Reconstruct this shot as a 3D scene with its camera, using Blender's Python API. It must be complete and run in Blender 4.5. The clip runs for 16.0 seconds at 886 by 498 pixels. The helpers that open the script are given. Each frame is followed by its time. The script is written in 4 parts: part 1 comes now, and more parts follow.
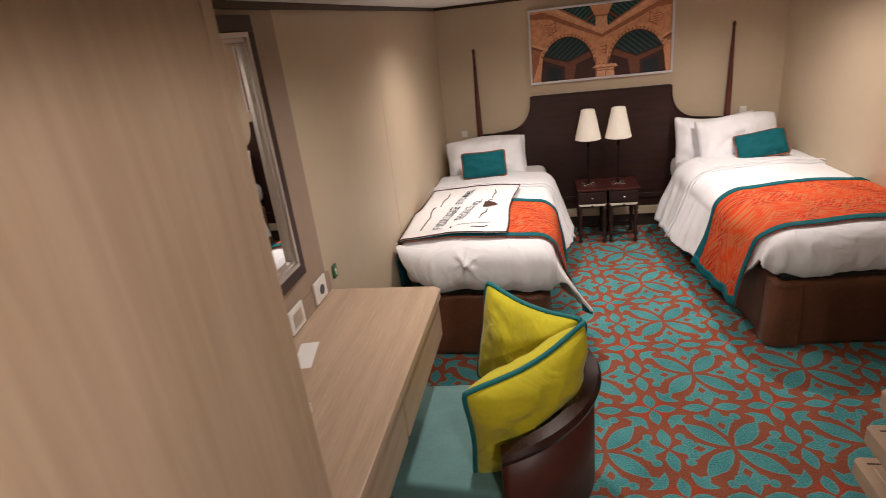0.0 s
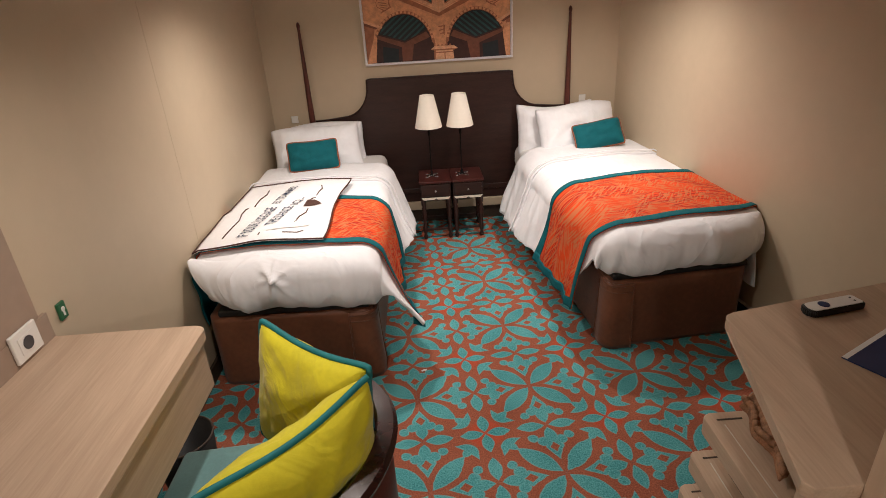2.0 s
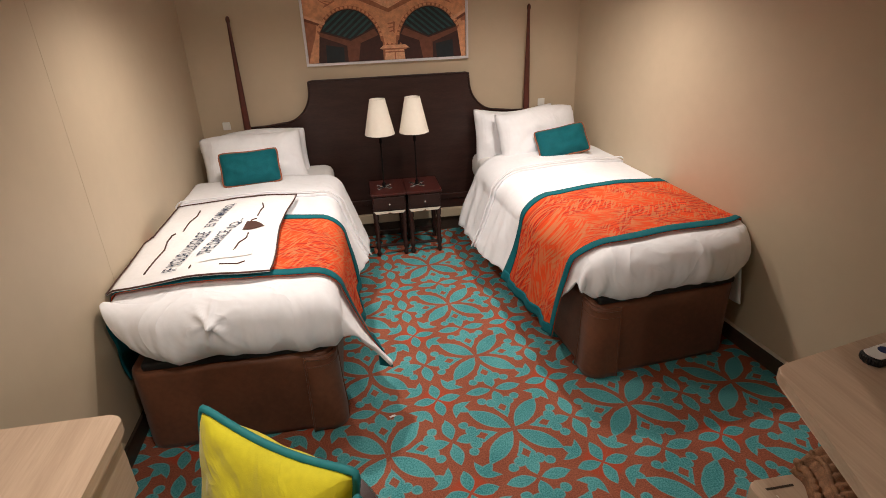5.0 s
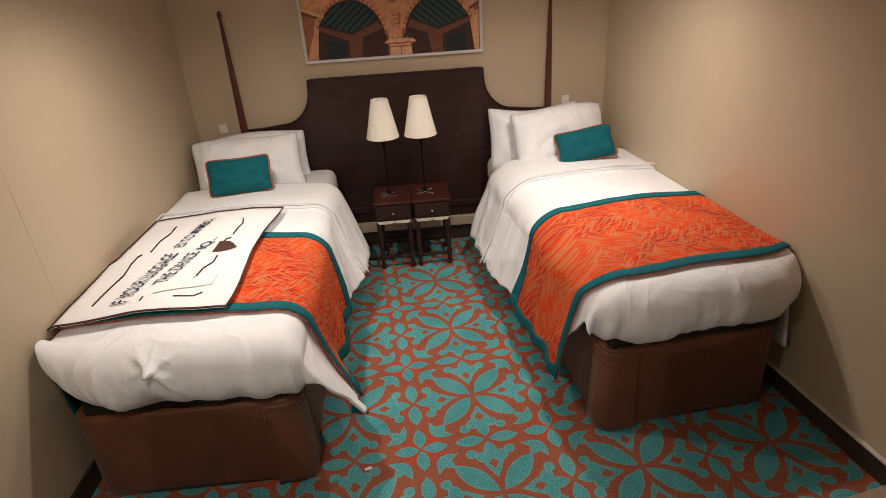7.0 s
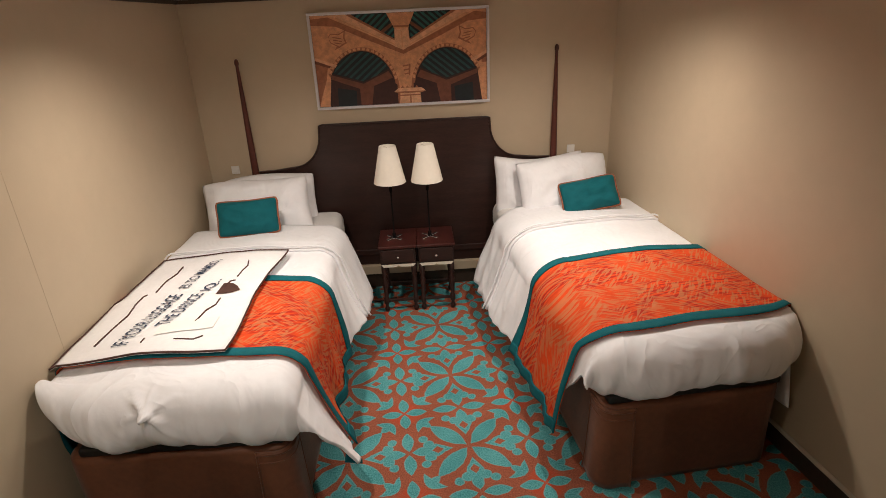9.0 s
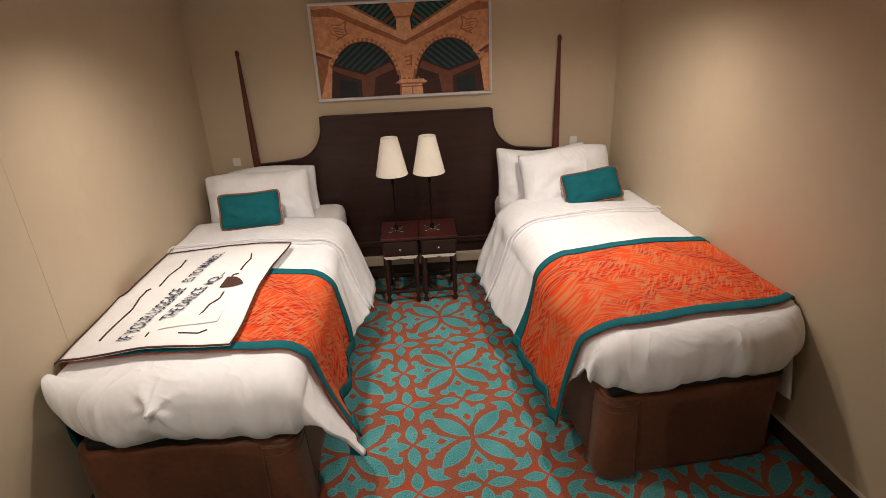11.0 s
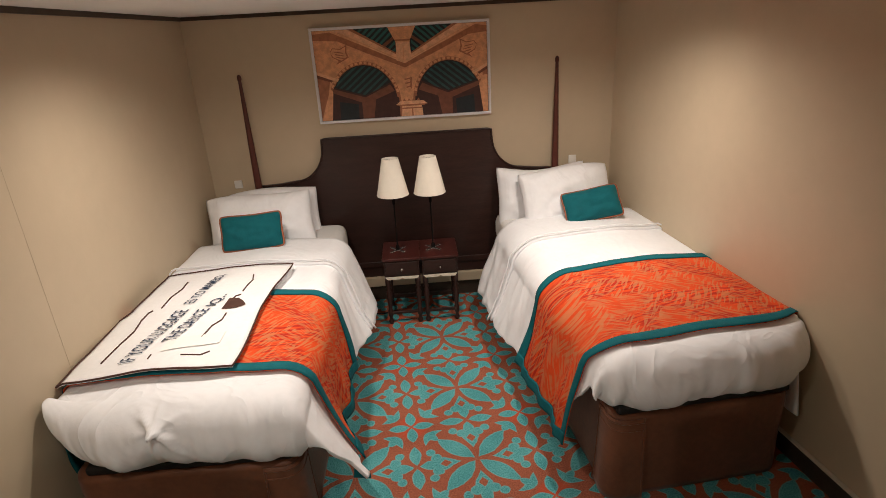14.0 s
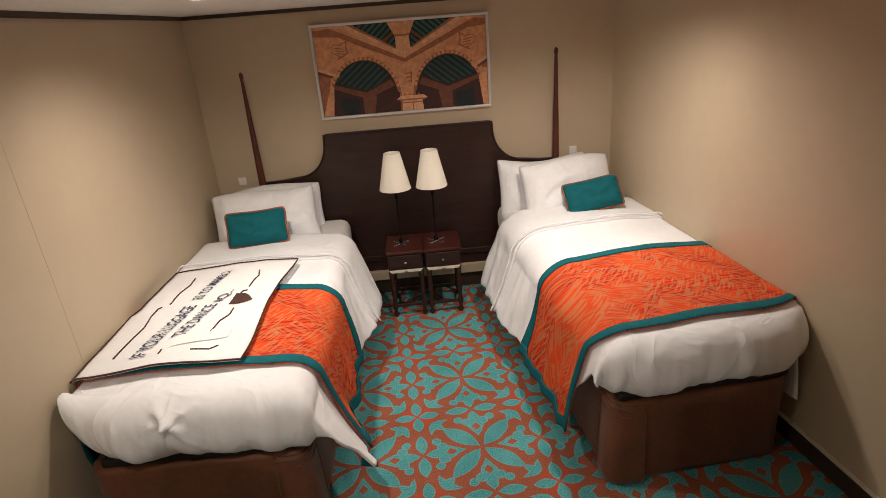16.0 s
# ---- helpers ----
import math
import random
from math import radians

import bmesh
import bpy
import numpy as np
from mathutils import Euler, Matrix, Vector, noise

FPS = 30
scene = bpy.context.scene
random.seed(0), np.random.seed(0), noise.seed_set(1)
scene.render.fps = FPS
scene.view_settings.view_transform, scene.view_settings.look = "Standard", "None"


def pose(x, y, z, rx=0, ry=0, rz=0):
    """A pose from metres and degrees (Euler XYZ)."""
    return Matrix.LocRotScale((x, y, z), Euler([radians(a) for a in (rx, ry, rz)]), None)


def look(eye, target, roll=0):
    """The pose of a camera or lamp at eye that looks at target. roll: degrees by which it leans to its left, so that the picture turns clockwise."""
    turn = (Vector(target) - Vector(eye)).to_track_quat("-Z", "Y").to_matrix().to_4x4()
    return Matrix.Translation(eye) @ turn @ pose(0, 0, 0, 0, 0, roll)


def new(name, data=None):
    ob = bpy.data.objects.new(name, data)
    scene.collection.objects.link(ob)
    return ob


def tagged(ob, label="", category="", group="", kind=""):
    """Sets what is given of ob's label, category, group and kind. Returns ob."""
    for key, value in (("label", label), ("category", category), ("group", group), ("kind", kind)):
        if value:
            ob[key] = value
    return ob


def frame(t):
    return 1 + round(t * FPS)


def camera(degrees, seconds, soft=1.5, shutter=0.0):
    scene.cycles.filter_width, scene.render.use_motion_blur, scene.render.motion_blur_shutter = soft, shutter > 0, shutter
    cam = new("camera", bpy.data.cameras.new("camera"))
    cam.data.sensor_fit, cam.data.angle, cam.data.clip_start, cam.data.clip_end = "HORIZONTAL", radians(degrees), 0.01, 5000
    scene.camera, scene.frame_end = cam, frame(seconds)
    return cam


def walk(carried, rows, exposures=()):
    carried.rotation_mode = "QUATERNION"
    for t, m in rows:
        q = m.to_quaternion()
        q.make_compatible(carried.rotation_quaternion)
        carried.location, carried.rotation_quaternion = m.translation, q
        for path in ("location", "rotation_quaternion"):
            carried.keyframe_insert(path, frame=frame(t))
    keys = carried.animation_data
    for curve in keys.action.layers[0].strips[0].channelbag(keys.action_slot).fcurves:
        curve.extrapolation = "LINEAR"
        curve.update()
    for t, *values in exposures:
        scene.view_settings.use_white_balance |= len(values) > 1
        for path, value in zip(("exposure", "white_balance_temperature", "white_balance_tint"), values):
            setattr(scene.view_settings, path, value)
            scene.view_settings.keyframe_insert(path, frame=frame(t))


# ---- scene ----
import colorsys

cam = camera(77.3, 16.0, soft=0.8, shutter=0.25)
PATH = [
    (0, (-0.404, -4.736, 1.771), (-0.799, -2.923, 1.025), -6.76),
    (0.5, (-0.351, -4.620, 1.723), (-0.538, -2.770, 0.985), -5.43),
    (1, (-0.295, -4.495, 1.701), (-0.370, -2.640, 0.958), -3.97),
    (1.5, (-0.223, -4.383, 1.701), (-0.227, -2.550, 0.902), -3.96),
    (2, (-0.152, -4.298, 1.705), (-0.114, -2.484, 0.864), -3.52),
    (2.5, (-0.121, -4.268, 1.712), (-0.062, -2.449, 0.882), -3.16),
    (3, (-0.125, -4.238, 1.703), (-0.057, -2.418, 0.877), -3.73),
    (5.5, (-0.282, -3.836, 1.670), (0.012, -2.053, 0.813), -2.12),
    (6, (-0.156, -3.733, 1.665), (0.136, -1.952, 0.802), -2.61),
    (6.5, (-0.037, -3.621, 1.670), (0.141, -1.831, 0.797), -3.35),
    (7, (0.020, -3.599, 1.683), (0.117, -1.810, 0.795), -3.69),
    (7.5, (0.046, -3.611, 1.710), (0.109, -1.801, 0.862), -4.11),
    (8, (0.068, -3.614, 1.723), (0.143, -1.778, 0.933), -3.10),
    (8.5, (0.067, -3.611, 1.733), (0.142, -1.767, 0.965), -2.60),
    (9, (0.066, -3.602, 1.739), (0.134, -1.757, 0.971), -2.62),
    (11.5, (0.051, -3.594, 1.756), (0.118, -1.765, 0.949), -2.80),
    (12, (0.048, -3.604, 1.757), (0.122, -1.762, 0.981), -2.96),
    (12.5, (0.038, -3.613, 1.754), (0.128, -1.765, 0.993), -2.82),
    (13, (0.033, -3.608, 1.759), (0.118, -1.755, 1.012), -3.06),
    (13.5, (0.048, -3.602, 1.756), (0.113, -1.756, 0.990), -3.31),
    (14, (0.040, -3.600, 1.746), (0.113, -1.741, 1.014), -3.30),
    (14.5, (0.022, -3.607, 1.747), (0.081, -1.752, 1.001), -3.62),
    (15, (0.009, -3.618, 1.746), (0.045, -1.764, 0.999), -3.83),
    (15.5, (0.024, -3.624, 1.753), (0.066, -1.773, 0.996), -3.92),
    (16, (0.050, -3.635, 1.756), (0.104, -1.784, 1.002), -4.52),
]
walk(cam, [(t, look(eye, target, roll)) for t, eye, target, roll in PATH],
     exposures=[(0.0, 0.0, 6250, 14), (1.0, -0.10, 6250, 14), (1.5, 0.04, 6300, 13), (2.5, 0.09, 6300, 13), (6.5, 0.02, 6400, 11), (7.0, -0.17, 6450, 11),
                (9.0, -0.16, 6500, 11), (16.0, -0.15, 6500, 10)])

# ---------- world and lamps ----------
world = bpy.data.worlds.new("world")
scene.world = world
world.use_nodes = True
world.node_tree.nodes["Background"].inputs[0].default_value = (0.9, 0.75, 0.6, 1)
world.node_tree.nodes["Background"].inputs[1].default_value = 0.42

CEIL = 1.90
WARM = (1.0, 0.895, 0.785)


def spot(x, y, power, size=150, blend=1.0, aim=(0, 0)):
    data = bpy.data.lights.new("downlight_lamp", "SPOT")
    data.energy, data.color, data.spot_size, data.spot_blend, data.shadow_soft_size = power, WARM, radians(size), blend, 0.035
    ob = new("downlight_lamp", data)
    ob.matrix_world = look((x, y, CEIL - 0.012), (x + aim[0], y + aim[1], 0))
    return ob


LAMPS = [(-0.66, -1.46, 69, 158), (0.80, -1.12, 73, 157), (0.10, -1.25, 18, 164), (-0.58, -3.00, 38, 158), (0.05, -5.10, 62, 176)]
for lx, ly, lp, ls in LAMPS:
    spot(lx, ly, lp, ls, 1.0 if ls < 170 else 0.12)


# ---------- node helpers ----------
class V:
    """A socket with arithmetic, to write patterns as formulas."""

    def __init__(self, tree, sock):
        self.t, self.s = tree, sock

    def op(self, kind, *others):
        n = self.t.nodes.new("ShaderNodeMath")
        n.operation = kind
        for i, o in enumerate((self, *others)):
            if isinstance(o, V):
                self.t.links.new(o.s, n.inputs[i])
            else:
                n.inputs[i].default_value = o
        return V(self.t, n.outputs[0])

    def __add__(self, o): return self.op("ADD", o)
    def __sub__(self, o): return self.op("SUBTRACT", o)
    def __mul__(self, o): return self.op("MULTIPLY", o)
    def __truediv__(self, o): return self.op("DIVIDE", o)
    def lo(self, o): return self.op("MINIMUM", o)
    def hi(self, o): return self.op("MAXIMUM", o)
    def abs(self): return self.op("ABSOLUTE")
    def cos(self): return self.op("COSINE")
    def step(self, a, b):
        n = self.t.nodes.new("ShaderNodeMapRange")
        n.interpolation_type = "SMOOTHSTEP"
        self.t.links.new(self.s, n.inputs[0])
        n.inputs[1].default_value, n.inputs[2].default_value = a, b
        return V(self.t, n.outputs[0])


def mat(name, base, rough=0.6, metal=0.0, vary=0.12, scale=6.0, bump=0.0, bscale=200.0, spec=0.4, sheen=0.0, stretch=None, alt=None):
    """A plain surface with variation at two scales and a fine relief."""
    m = bpy.data.materials.new(name)
    m.use_nodes = True
    t = m.node_tree
    b = t.nodes["Principled BSDF"]
    b.inputs["Roughness"].default_value, b.inputs["Metallic"].default_value = rough, metal
    b.inputs["Specular IOR Level"].default_value = spec
    if sheen:
        b.inputs["Sheen Weight"].default_value = sheen
    co = t.nodes.new("ShaderNodeTexCoord")
    mp = t.nodes.new("ShaderNodeMapping")
    t.links.new(co.outputs["Object"], mp.inputs[0])
    if stretch:
        mp.inputs["Scale"].default_value = stretch
    n1, n2 = t.nodes.new("ShaderNodeTexNoise"), t.nodes.new("ShaderNodeTexNoise")
    n1.inputs["Scale"].default_value, n1.inputs["Detail"].default_value = scale, 4
    n2.inputs["Scale"].default_value, n2.inputs["Detail"].default_value = scale * 9, 3
    for n in (n1, n2):
        t.links.new(mp.outputs[0], n.inputs["Vector"])
    f = (V(t, n1.outputs[0]) * 0.6 + V(t, n2.outputs[0]) * 0.4).step(0.3, 0.7)
    mix = t.nodes.new("ShaderNodeMix")
    mix.data_type = "RGBA"
    t.links.new(f.s, mix.inputs[0])
    dark = alt or tuple(c * (1 - vary) for c in base)
    light = base if alt else tuple(min(1, c * (1 + vary)) for c in base)
    mix.inputs[6].default_value, mix.inputs[7].default_value = (*dark, 1), (*light, 1)
    t.links.new(mix.outputs[2], b.inputs["Base Color"])
    if bump:
        n3 = t.nodes.new("ShaderNodeTexNoise")
        n3.inputs["Scale"].default_value, n3.inputs["Detail"].default_value = bscale, 2
        t.links.new(mp.outputs[0], n3.inputs["Vector"])
        bp = t.nodes.new("ShaderNodeBump")
        bp.inputs["Strength"].default_value, bp.inputs["Distance"].default_value = bump, 0.002
        t.links.new(n3.outputs[0], bp.inputs["Height"])
        t.links.new(bp.outputs[0], b.inputs["Normal"])
    return m


def carpet_material():
    m = bpy.data.materials.new("patterned_carpet")
    m.use_nodes = True
    t = m.node_tree
    b = t.nodes["Principled BSDF"]
    b.inputs["Roughness"].default_value, b.inputs["Specular IOR Level"].default_value = 0.95, 0.1
    co = t.nodes.new("ShaderNodeTexCoord")
    wob = t.nodes.new("ShaderNodeTexNoise")
    wob.inputs["Scale"].default_value = 30
    t.links.new(co.outputs["Object"], wob.inputs["Vector"])
    mp = t.nodes.new("ShaderNodeMapping")
    mp.vector_type = "TEXTURE"
    mp.inputs["Location"].default_value = (0.258, -2.216, 0)
    mp.inputs["Rotation"].default_value = (0, 0, radians(5.0))
    mp.inputs["Scale"].default_value = (0.53, 0.53, 0.53)
    t.links.new(co.outputs["Object"], mp.inputs[0])
    sep = t.nodes.new("ShaderNodeSeparateXYZ")
    t.links.new(mp.outputs[0], sep.inputs[0])
    jit = (V(t, wob.outputs[0]) - 0.5) * 0.018
    X, Y = V(t, sep.outputs[0]) + jit, V(t, sep.outputs[1]) - jit

    def cell(v, shift):
        return (v + (shift + 0.5)).op("FRACT") - 0.5

    x, y = cell(X, 0.0), cell(Y, 0.0)          # round the medallions
    u, w = cell(X, 0.5), cell(Y, 0.5)          # round the cell centres
    R2 = 0.70710678

    def leaf(a, c, start, end, half):
        """Inside a pointed leaf lying along |a| from start to end."""
        s = (a - (start + end) / 2) * (2 / (end - start))
        wid = (s * s * -1.0 + 1.0).hi(0.0) * half
        return wid - c.abs()

    ax, ay = x.abs(), y.abs()
    d1, d2 = (x + y) * R2, (x - y) * R2
    long_leaf = leaf(d1.abs(), d2, 0.024, 0.42, 0.076).hi(leaf(d2.abs(), d1, 0.024, 0.42, 0.076))
    ex, ey = ax.hi(ay), ax.lo(ay)               # along and across the nearer axis
    kite = ((ex - 0.27).abs() * -0.55 + 0.077 - ey)
    lobe1 = ((ex - 0.33) * (ex - 0.33) + (ey - 0.072) * (ey - 0.072)).op("SQRT") * -1.0 + 0.050
    lobe2 = ((ex - 0.37) * (ex - 0.37) + (ey - 0.143) * (ey - 0.143)).op("SQRT") * -1.0 + 0.042
    stem = leaf(ex, ey, 0.28, 0.475, 0.053)
    hole = (ex - 0.26).abs() * -0.8 + 0.038 - ey
    edge_leaf = leaf(ey, ex - 0.5, 0.018, 0.245, 0.053)
    small = leaf(u.abs(), w, 0.012, 0.205, 0.050).hi(leaf(w.abs(), u, 0.012, 0.205, 0.050))
    cu, cw = u.abs(), w.abs()
    rs, rt = (cu + cw) * R2, (cu - cw) * R2
    ring = leaf(rt + 0.13, rs - 0.205 - rt * rt * 3.5, 0.01, 0.25, 0.043)
    tipp = leaf(rs, rt, 0.17, 0.31, 0.038)
    allf = kite.hi(lobe1).hi(lobe2).hi(stem).lo(hole * -1.0).hi(edge_leaf).hi(long_leaf).hi(small).hi(ring).hi(tipp)
    fac = allf.step(-0.002, 0.006)
    rim = allf.step(-0.002, 0.004) * (allf.step(0.007, 0.016) * -1.0 + 1.0)
    n = t.nodes.new("ShaderNodeTexNoise")
    n.inputs["Scale"].default_value, n.inputs["Detail"].default_value = 170, 3
    t.links.new(co.outputs["Object"], n.inputs["Vector"])
    n2 = t.nodes.new("ShaderNodeTexNoise")
    n2.inputs["Scale"].default_value, n2.inputs["Detail"].default_value = 5, 4
    t.links.new(co.outputs["Object"], n2.inputs["Vector"])
    grain = (V(t, n.outputs[0]) * 0.7 + V(t, n2.outputs[0]) * 0.3).step(0.3, 0.7)

    def two(a, c):
        mx = t.nodes.new("ShaderNodeMix")
        mx.data_type = "RGBA"
        t.links.new(grain.s, mx.inputs[0])
        mx.inputs[6].default_value, mx.inputs[7].default_value = (*a, 1), (*c, 1)
        return mx.outputs[2]

    mx = t.nodes.new("ShaderNodeMix")
    mx.data_type = "RGBA"
    t.links.new(fac.s, mx.inputs[0])
    ember = t.nodes.new("ShaderNodeMix")
    ember.data_type = "RGBA"
    t.links.new(((u * u + w * w).op("SQRT").step(0.12, 0.17) * -0.8 + 0.8).s, ember.inputs[0])
    t.links.new(two((0.21, 0.062, 0.036), (0.38, 0.125, 0.072)), ember.inputs[6])
    ember.inputs[7].default_value = (0.42, 0.070, 0.032, 1)
    t.links.new(ember.outputs[2], mx.inputs[6])
    t.links.new(two((0.030, 0.19, 0.205), (0.13, 0.42, 0.435)), mx.inputs[7])
    pale = t.nodes.new("ShaderNodeMix")
    pale.data_type = "RGBA"
    t.links.new((rim * 0.22).s, pale.inputs[0])
    t.links.new(mx.outputs[2], pale.inputs[6])
    pale.inputs[7].default_value = (0.30, 0.50, 0.47, 1)
    t.links.new(pale.outputs[2], b.inputs["Base Color"])
    bp = t.nodes.new("ShaderNodeBump")
    bp.inputs["Strength"].default_value, bp.inputs["Distance"].default_value = 0.6, 0.004
    t.links.new(n.outputs[0], bp.inputs["Height"])
    t.links.new(bp.outputs[0], b.inputs["Normal"])
    return m


def runner_material():
    """Orange cloth with a paler frond print."""
    m = mat("orange_frond_cloth", (0.67, 0.066, 0.010), 0.8, spec=0.2, bump=0.25, bscale=420)
    t = m.node_tree
    b = t.nodes["Principled BSDF"]
    co = t.nodes.new("ShaderNodeTexCoord")
    sep = t.nodes.new("ShaderNodeSeparateXYZ")
    t.links.new(co.outputs["Object"], sep.inputs[0])
    flat = t.nodes.new("ShaderNodeCombineXYZ")
    t.links.new((V(t, sep.outputs[0]) * 1.0 + V(t, sep.outputs[2]) * -0.9).s, flat.inputs[0])
    t.links.new(sep.outputs[1], flat.inputs[1])

    def noise_of(vector, scale, detail):
        n = t.nodes.new("ShaderNodeTexNoise")
        n.inputs["Scale"].default_value, n.inputs["Detail"].default_value = scale, detail
        t.links.new(vector, n.inputs["Vector"])
        return V(t, n.outputs[0])

    def needles(turn, length, width):
        """Fine pointed strokes lying along one direction."""
        mp = t.nodes.new("ShaderNodeMapping")
        mp.vector_type = "TEXTURE"
        mp.inputs["Rotation"].default_value = (0, 0, radians(turn))
        mp.inputs["Scale"].default_value = (length, width, 1)
        t.links.new(flat.outputs[0], mp.inputs[0])
        return noise_of(mp.outputs[0], 1.0, 1)

    def tint(below, fac, colour):
        mx = t.nodes.new("ShaderNodeMix")
        mx.data_type = "RGBA"
        t.links.new(fac.s, mx.inputs[0])
        t.links.new(below, mx.inputs[6])
        mx.inputs[7].default_value = (*colour, 1)
        return mx.outputs[2]

    area = noise_of(flat.outputs[0], 6.5, 2)
    other = noise_of(flat.outputs[0], 4.3, 1)
    first = needles(58, 0.085, 0.012).step(0.47, 0.56) * area.step(0.44, 0.54)
    second = needles(-35, 0.080, 0.012).step(0.47, 0.56) * (area * -1.0 + 1.0).step(0.44, 0.54)
    shade = needles(15, 0.095, 0.014).step(0.45, 0.56) * other.step(0.42, 0.56)
    out = b.inputs["Base Color"].links[0].from_socket
    out = tint(out, shade * 0.95, (0.42, 0.017, 0.008))
    out = tint(out, (first + second * 0.8) * 0.58, (0.50, 0.23, 0.10))
    t.links.new(out, b.inputs["Base Color"])
    return m


M_WALL = mat("cream_wall_panel", (0.535, 0.435, 0.308), 0.5, vary=0.03, scale=1.5, bump=0.08, bscale=90)
M_SEAM = mat("wall_joint", (0.47, 0.385, 0.275), 0.6)
M_TAUPE = mat("taupe_panel", (0.34, 0.25, 0.19), 0.55, vary=0.06, scale=3, bump=0.06)
M_CEIL = mat("white_ceiling", (0.78, 0.77, 0.74), 0.6, vary=0.02, scale=2)
M_TRIM = mat("dark_trim", (0.05, 0.032, 0.022), 0.45, vary=0.2)
M_LIGHTWOOD = mat("pale_oak_laminate", (0.56, 0.412, 0.295), 0.38, scale=2.2, bump=0.05, stretch=(9, 0.55, 9), alt=(0.44, 0.312, 0.215))
M_LIGHTWOOD_V = mat("pale_oak_laminate_upright", (0.57, 0.425, 0.305), 0.38, scale=2.0, bump=0.05, stretch=(3.2, 3.2, 0.22), alt=(0.44, 0.312, 0.215))
M_DARKWOOD = mat("dark_walnut", (0.032, 0.013, 0.010), 0.38, vary=0.3, scale=4, stretch=(1, 1, 6), bump=0.04)
M_REDWOOD = mat("reddish_mahogany", (0.058, 0.013, 0.010), 0.33, vary=0.3, scale=4, stretch=(3, 1, 1), bump=0.04)
M_RAIL = mat("polished_dark_rail", (0.030, 0.009, 0.007), 0.25, vary=0.3, scale=5)
M_STEM = mat("matt_black_metal", (0.006, 0.005, 0.005), 0.75, spec=0.1)
M_POST = mat("mahogany_post", (0.085, 0.022, 0.015), 0.35, vary=0.25, scale=6)
M_BASE = mat("brown_skirt_fabric", (0.145, 0.050, 0.021), 0.55, vary=0.22, scale=5, bump=0.15, bscale=350, sheen=0.15)
M_BLACK = mat("black_platform", (0.012, 0.011, 0.011), 0.5)
M_LINEN = mat("white_linen", (0.855, 0.855, 0.88), 0.8, vary=0.03, scale=4, bump=0.2, bscale=60, sheen=0.2)


def wrinkle(m, scale, depth, stretch=(1, 1, 1)):
    """Adds soft creases to a cloth, under its weave."""
    t = m.node_tree
    b = t.nodes["Principled BSDF"]
    co = t.nodes.new("ShaderNodeTexCoord")
    mp = t.nodes.new("ShaderNodeMapping")
    mp.inputs["Scale"].default_value = stretch
    t.links.new(co.outputs["Object"], mp.inputs[0])
    n = t.nodes.new("ShaderNodeTexNoise")
    n.inputs["Scale"].default_value, n.inputs["Detail"].default_value, n.inputs["Distortion"].default_value = scale, 3, 1.2
    t.links.new(mp.outputs[0], n.inputs["Vector"])
    ridge = (V(t, n.outputs[0]) - 0.5).abs() * -2.0 + 1.0
    bp = t.nodes.new("ShaderNodeBump")
    bp.inputs["Strength"].default_value, bp.inputs["Distance"].default_value = 1.0, depth
    t.links.new((ridge * ridge * ridge).s, bp.inputs["Height"])
    old = b.inputs["Normal"].links
    if old:
        t.links.new(bp.outputs[0], old[0].from_node.inputs["Normal"])
    else:
        t.links.new(bp.outputs[0], b.inputs["Normal"])
    return m


wrinkle(M_LINEN, 3.6, 0.006, (1, 0.8, 0.5))
M_MATTRESS = mat("white_mattress_ticking", (0.76, 0.74, 0.72), 0.8, vary=0.03, bump=0.2, bscale=120)
M_TEAL = mat("teal_cloth", (0.005, 0.112, 0.135), 0.8, vary=0.12, scale=20, bump=0.3, bscale=500, spec=0.2)
M_PIPE = mat("orange_brown_piping", (0.30, 0.10, 0.05), 0.7, vary=0.2, scale=60)
M_RUNNER = runner_material()
M_CARPET = carpet_material()
M_FELT = mat("white_felt", (0.82, 0.81, 0.815), 0.9, vary=0.04, bump=0.25, bscale=300)
M_BROWNEDGE = mat("brown_edging", (0.07, 0.03, 0.022), 0.8)
M_LENS = bpy.data.materials.new("downlight_lens")
M_LENS.use_nodes = True
M_LENS.node_tree.nodes["Principled BSDF"].inputs["Emission Color"].default_value = (1.0, 0.895, 0.785, 1)
M_LENS.node_tree.nodes["Principled BSDF"].inputs["Emission Strength"].default_value = 12.0
M_INK = mat("navy_print", (0.035, 0.05, 0.09), 0.8)
M_WHITE = mat("white_plastic", (0.78, 0.76, 0.72), 0.35, vary=0.02)
M_PAPER = mat("white_paper", (0.85, 0.83, 0.80), 0.7, vary=0.02)
M_GREY = mat("dark_grey_plastic", (0.06, 0.06, 0.065), 0.4)
M_CHROME = mat("chrome", (0.75, 0.74, 0.72), 0.18, metal=1.0, vary=0.03)
M_SILVER = mat("brushed_silver_frame", (0.62, 0.58, 0.54), 0.3, metal=0.85, vary=0.08)
M_SHADE = mat("cream_lampshade", (0.86, 0.80, 0.70), 0.8, vary=0.03, bump=0.1, bscale=300)
M_YELLOW = wrinkle(mat("yellow_cotton", (0.60, 0.52, 0.012), 0.8, vary=0.08, scale=8, bump=0.25, bscale=400, sheen=0.2), 5.0, 0.0045)
M_PIPETEAL = mat("teal_piping", (0.008, 0.15, 0.16), 0.7)
M_SEAT = mat("pale_teal_upholstery", (0.13, 0.27, 0.27), 0.75, vary=0.1, scale=12, bump=0.25, bscale=300, sheen=0.2)
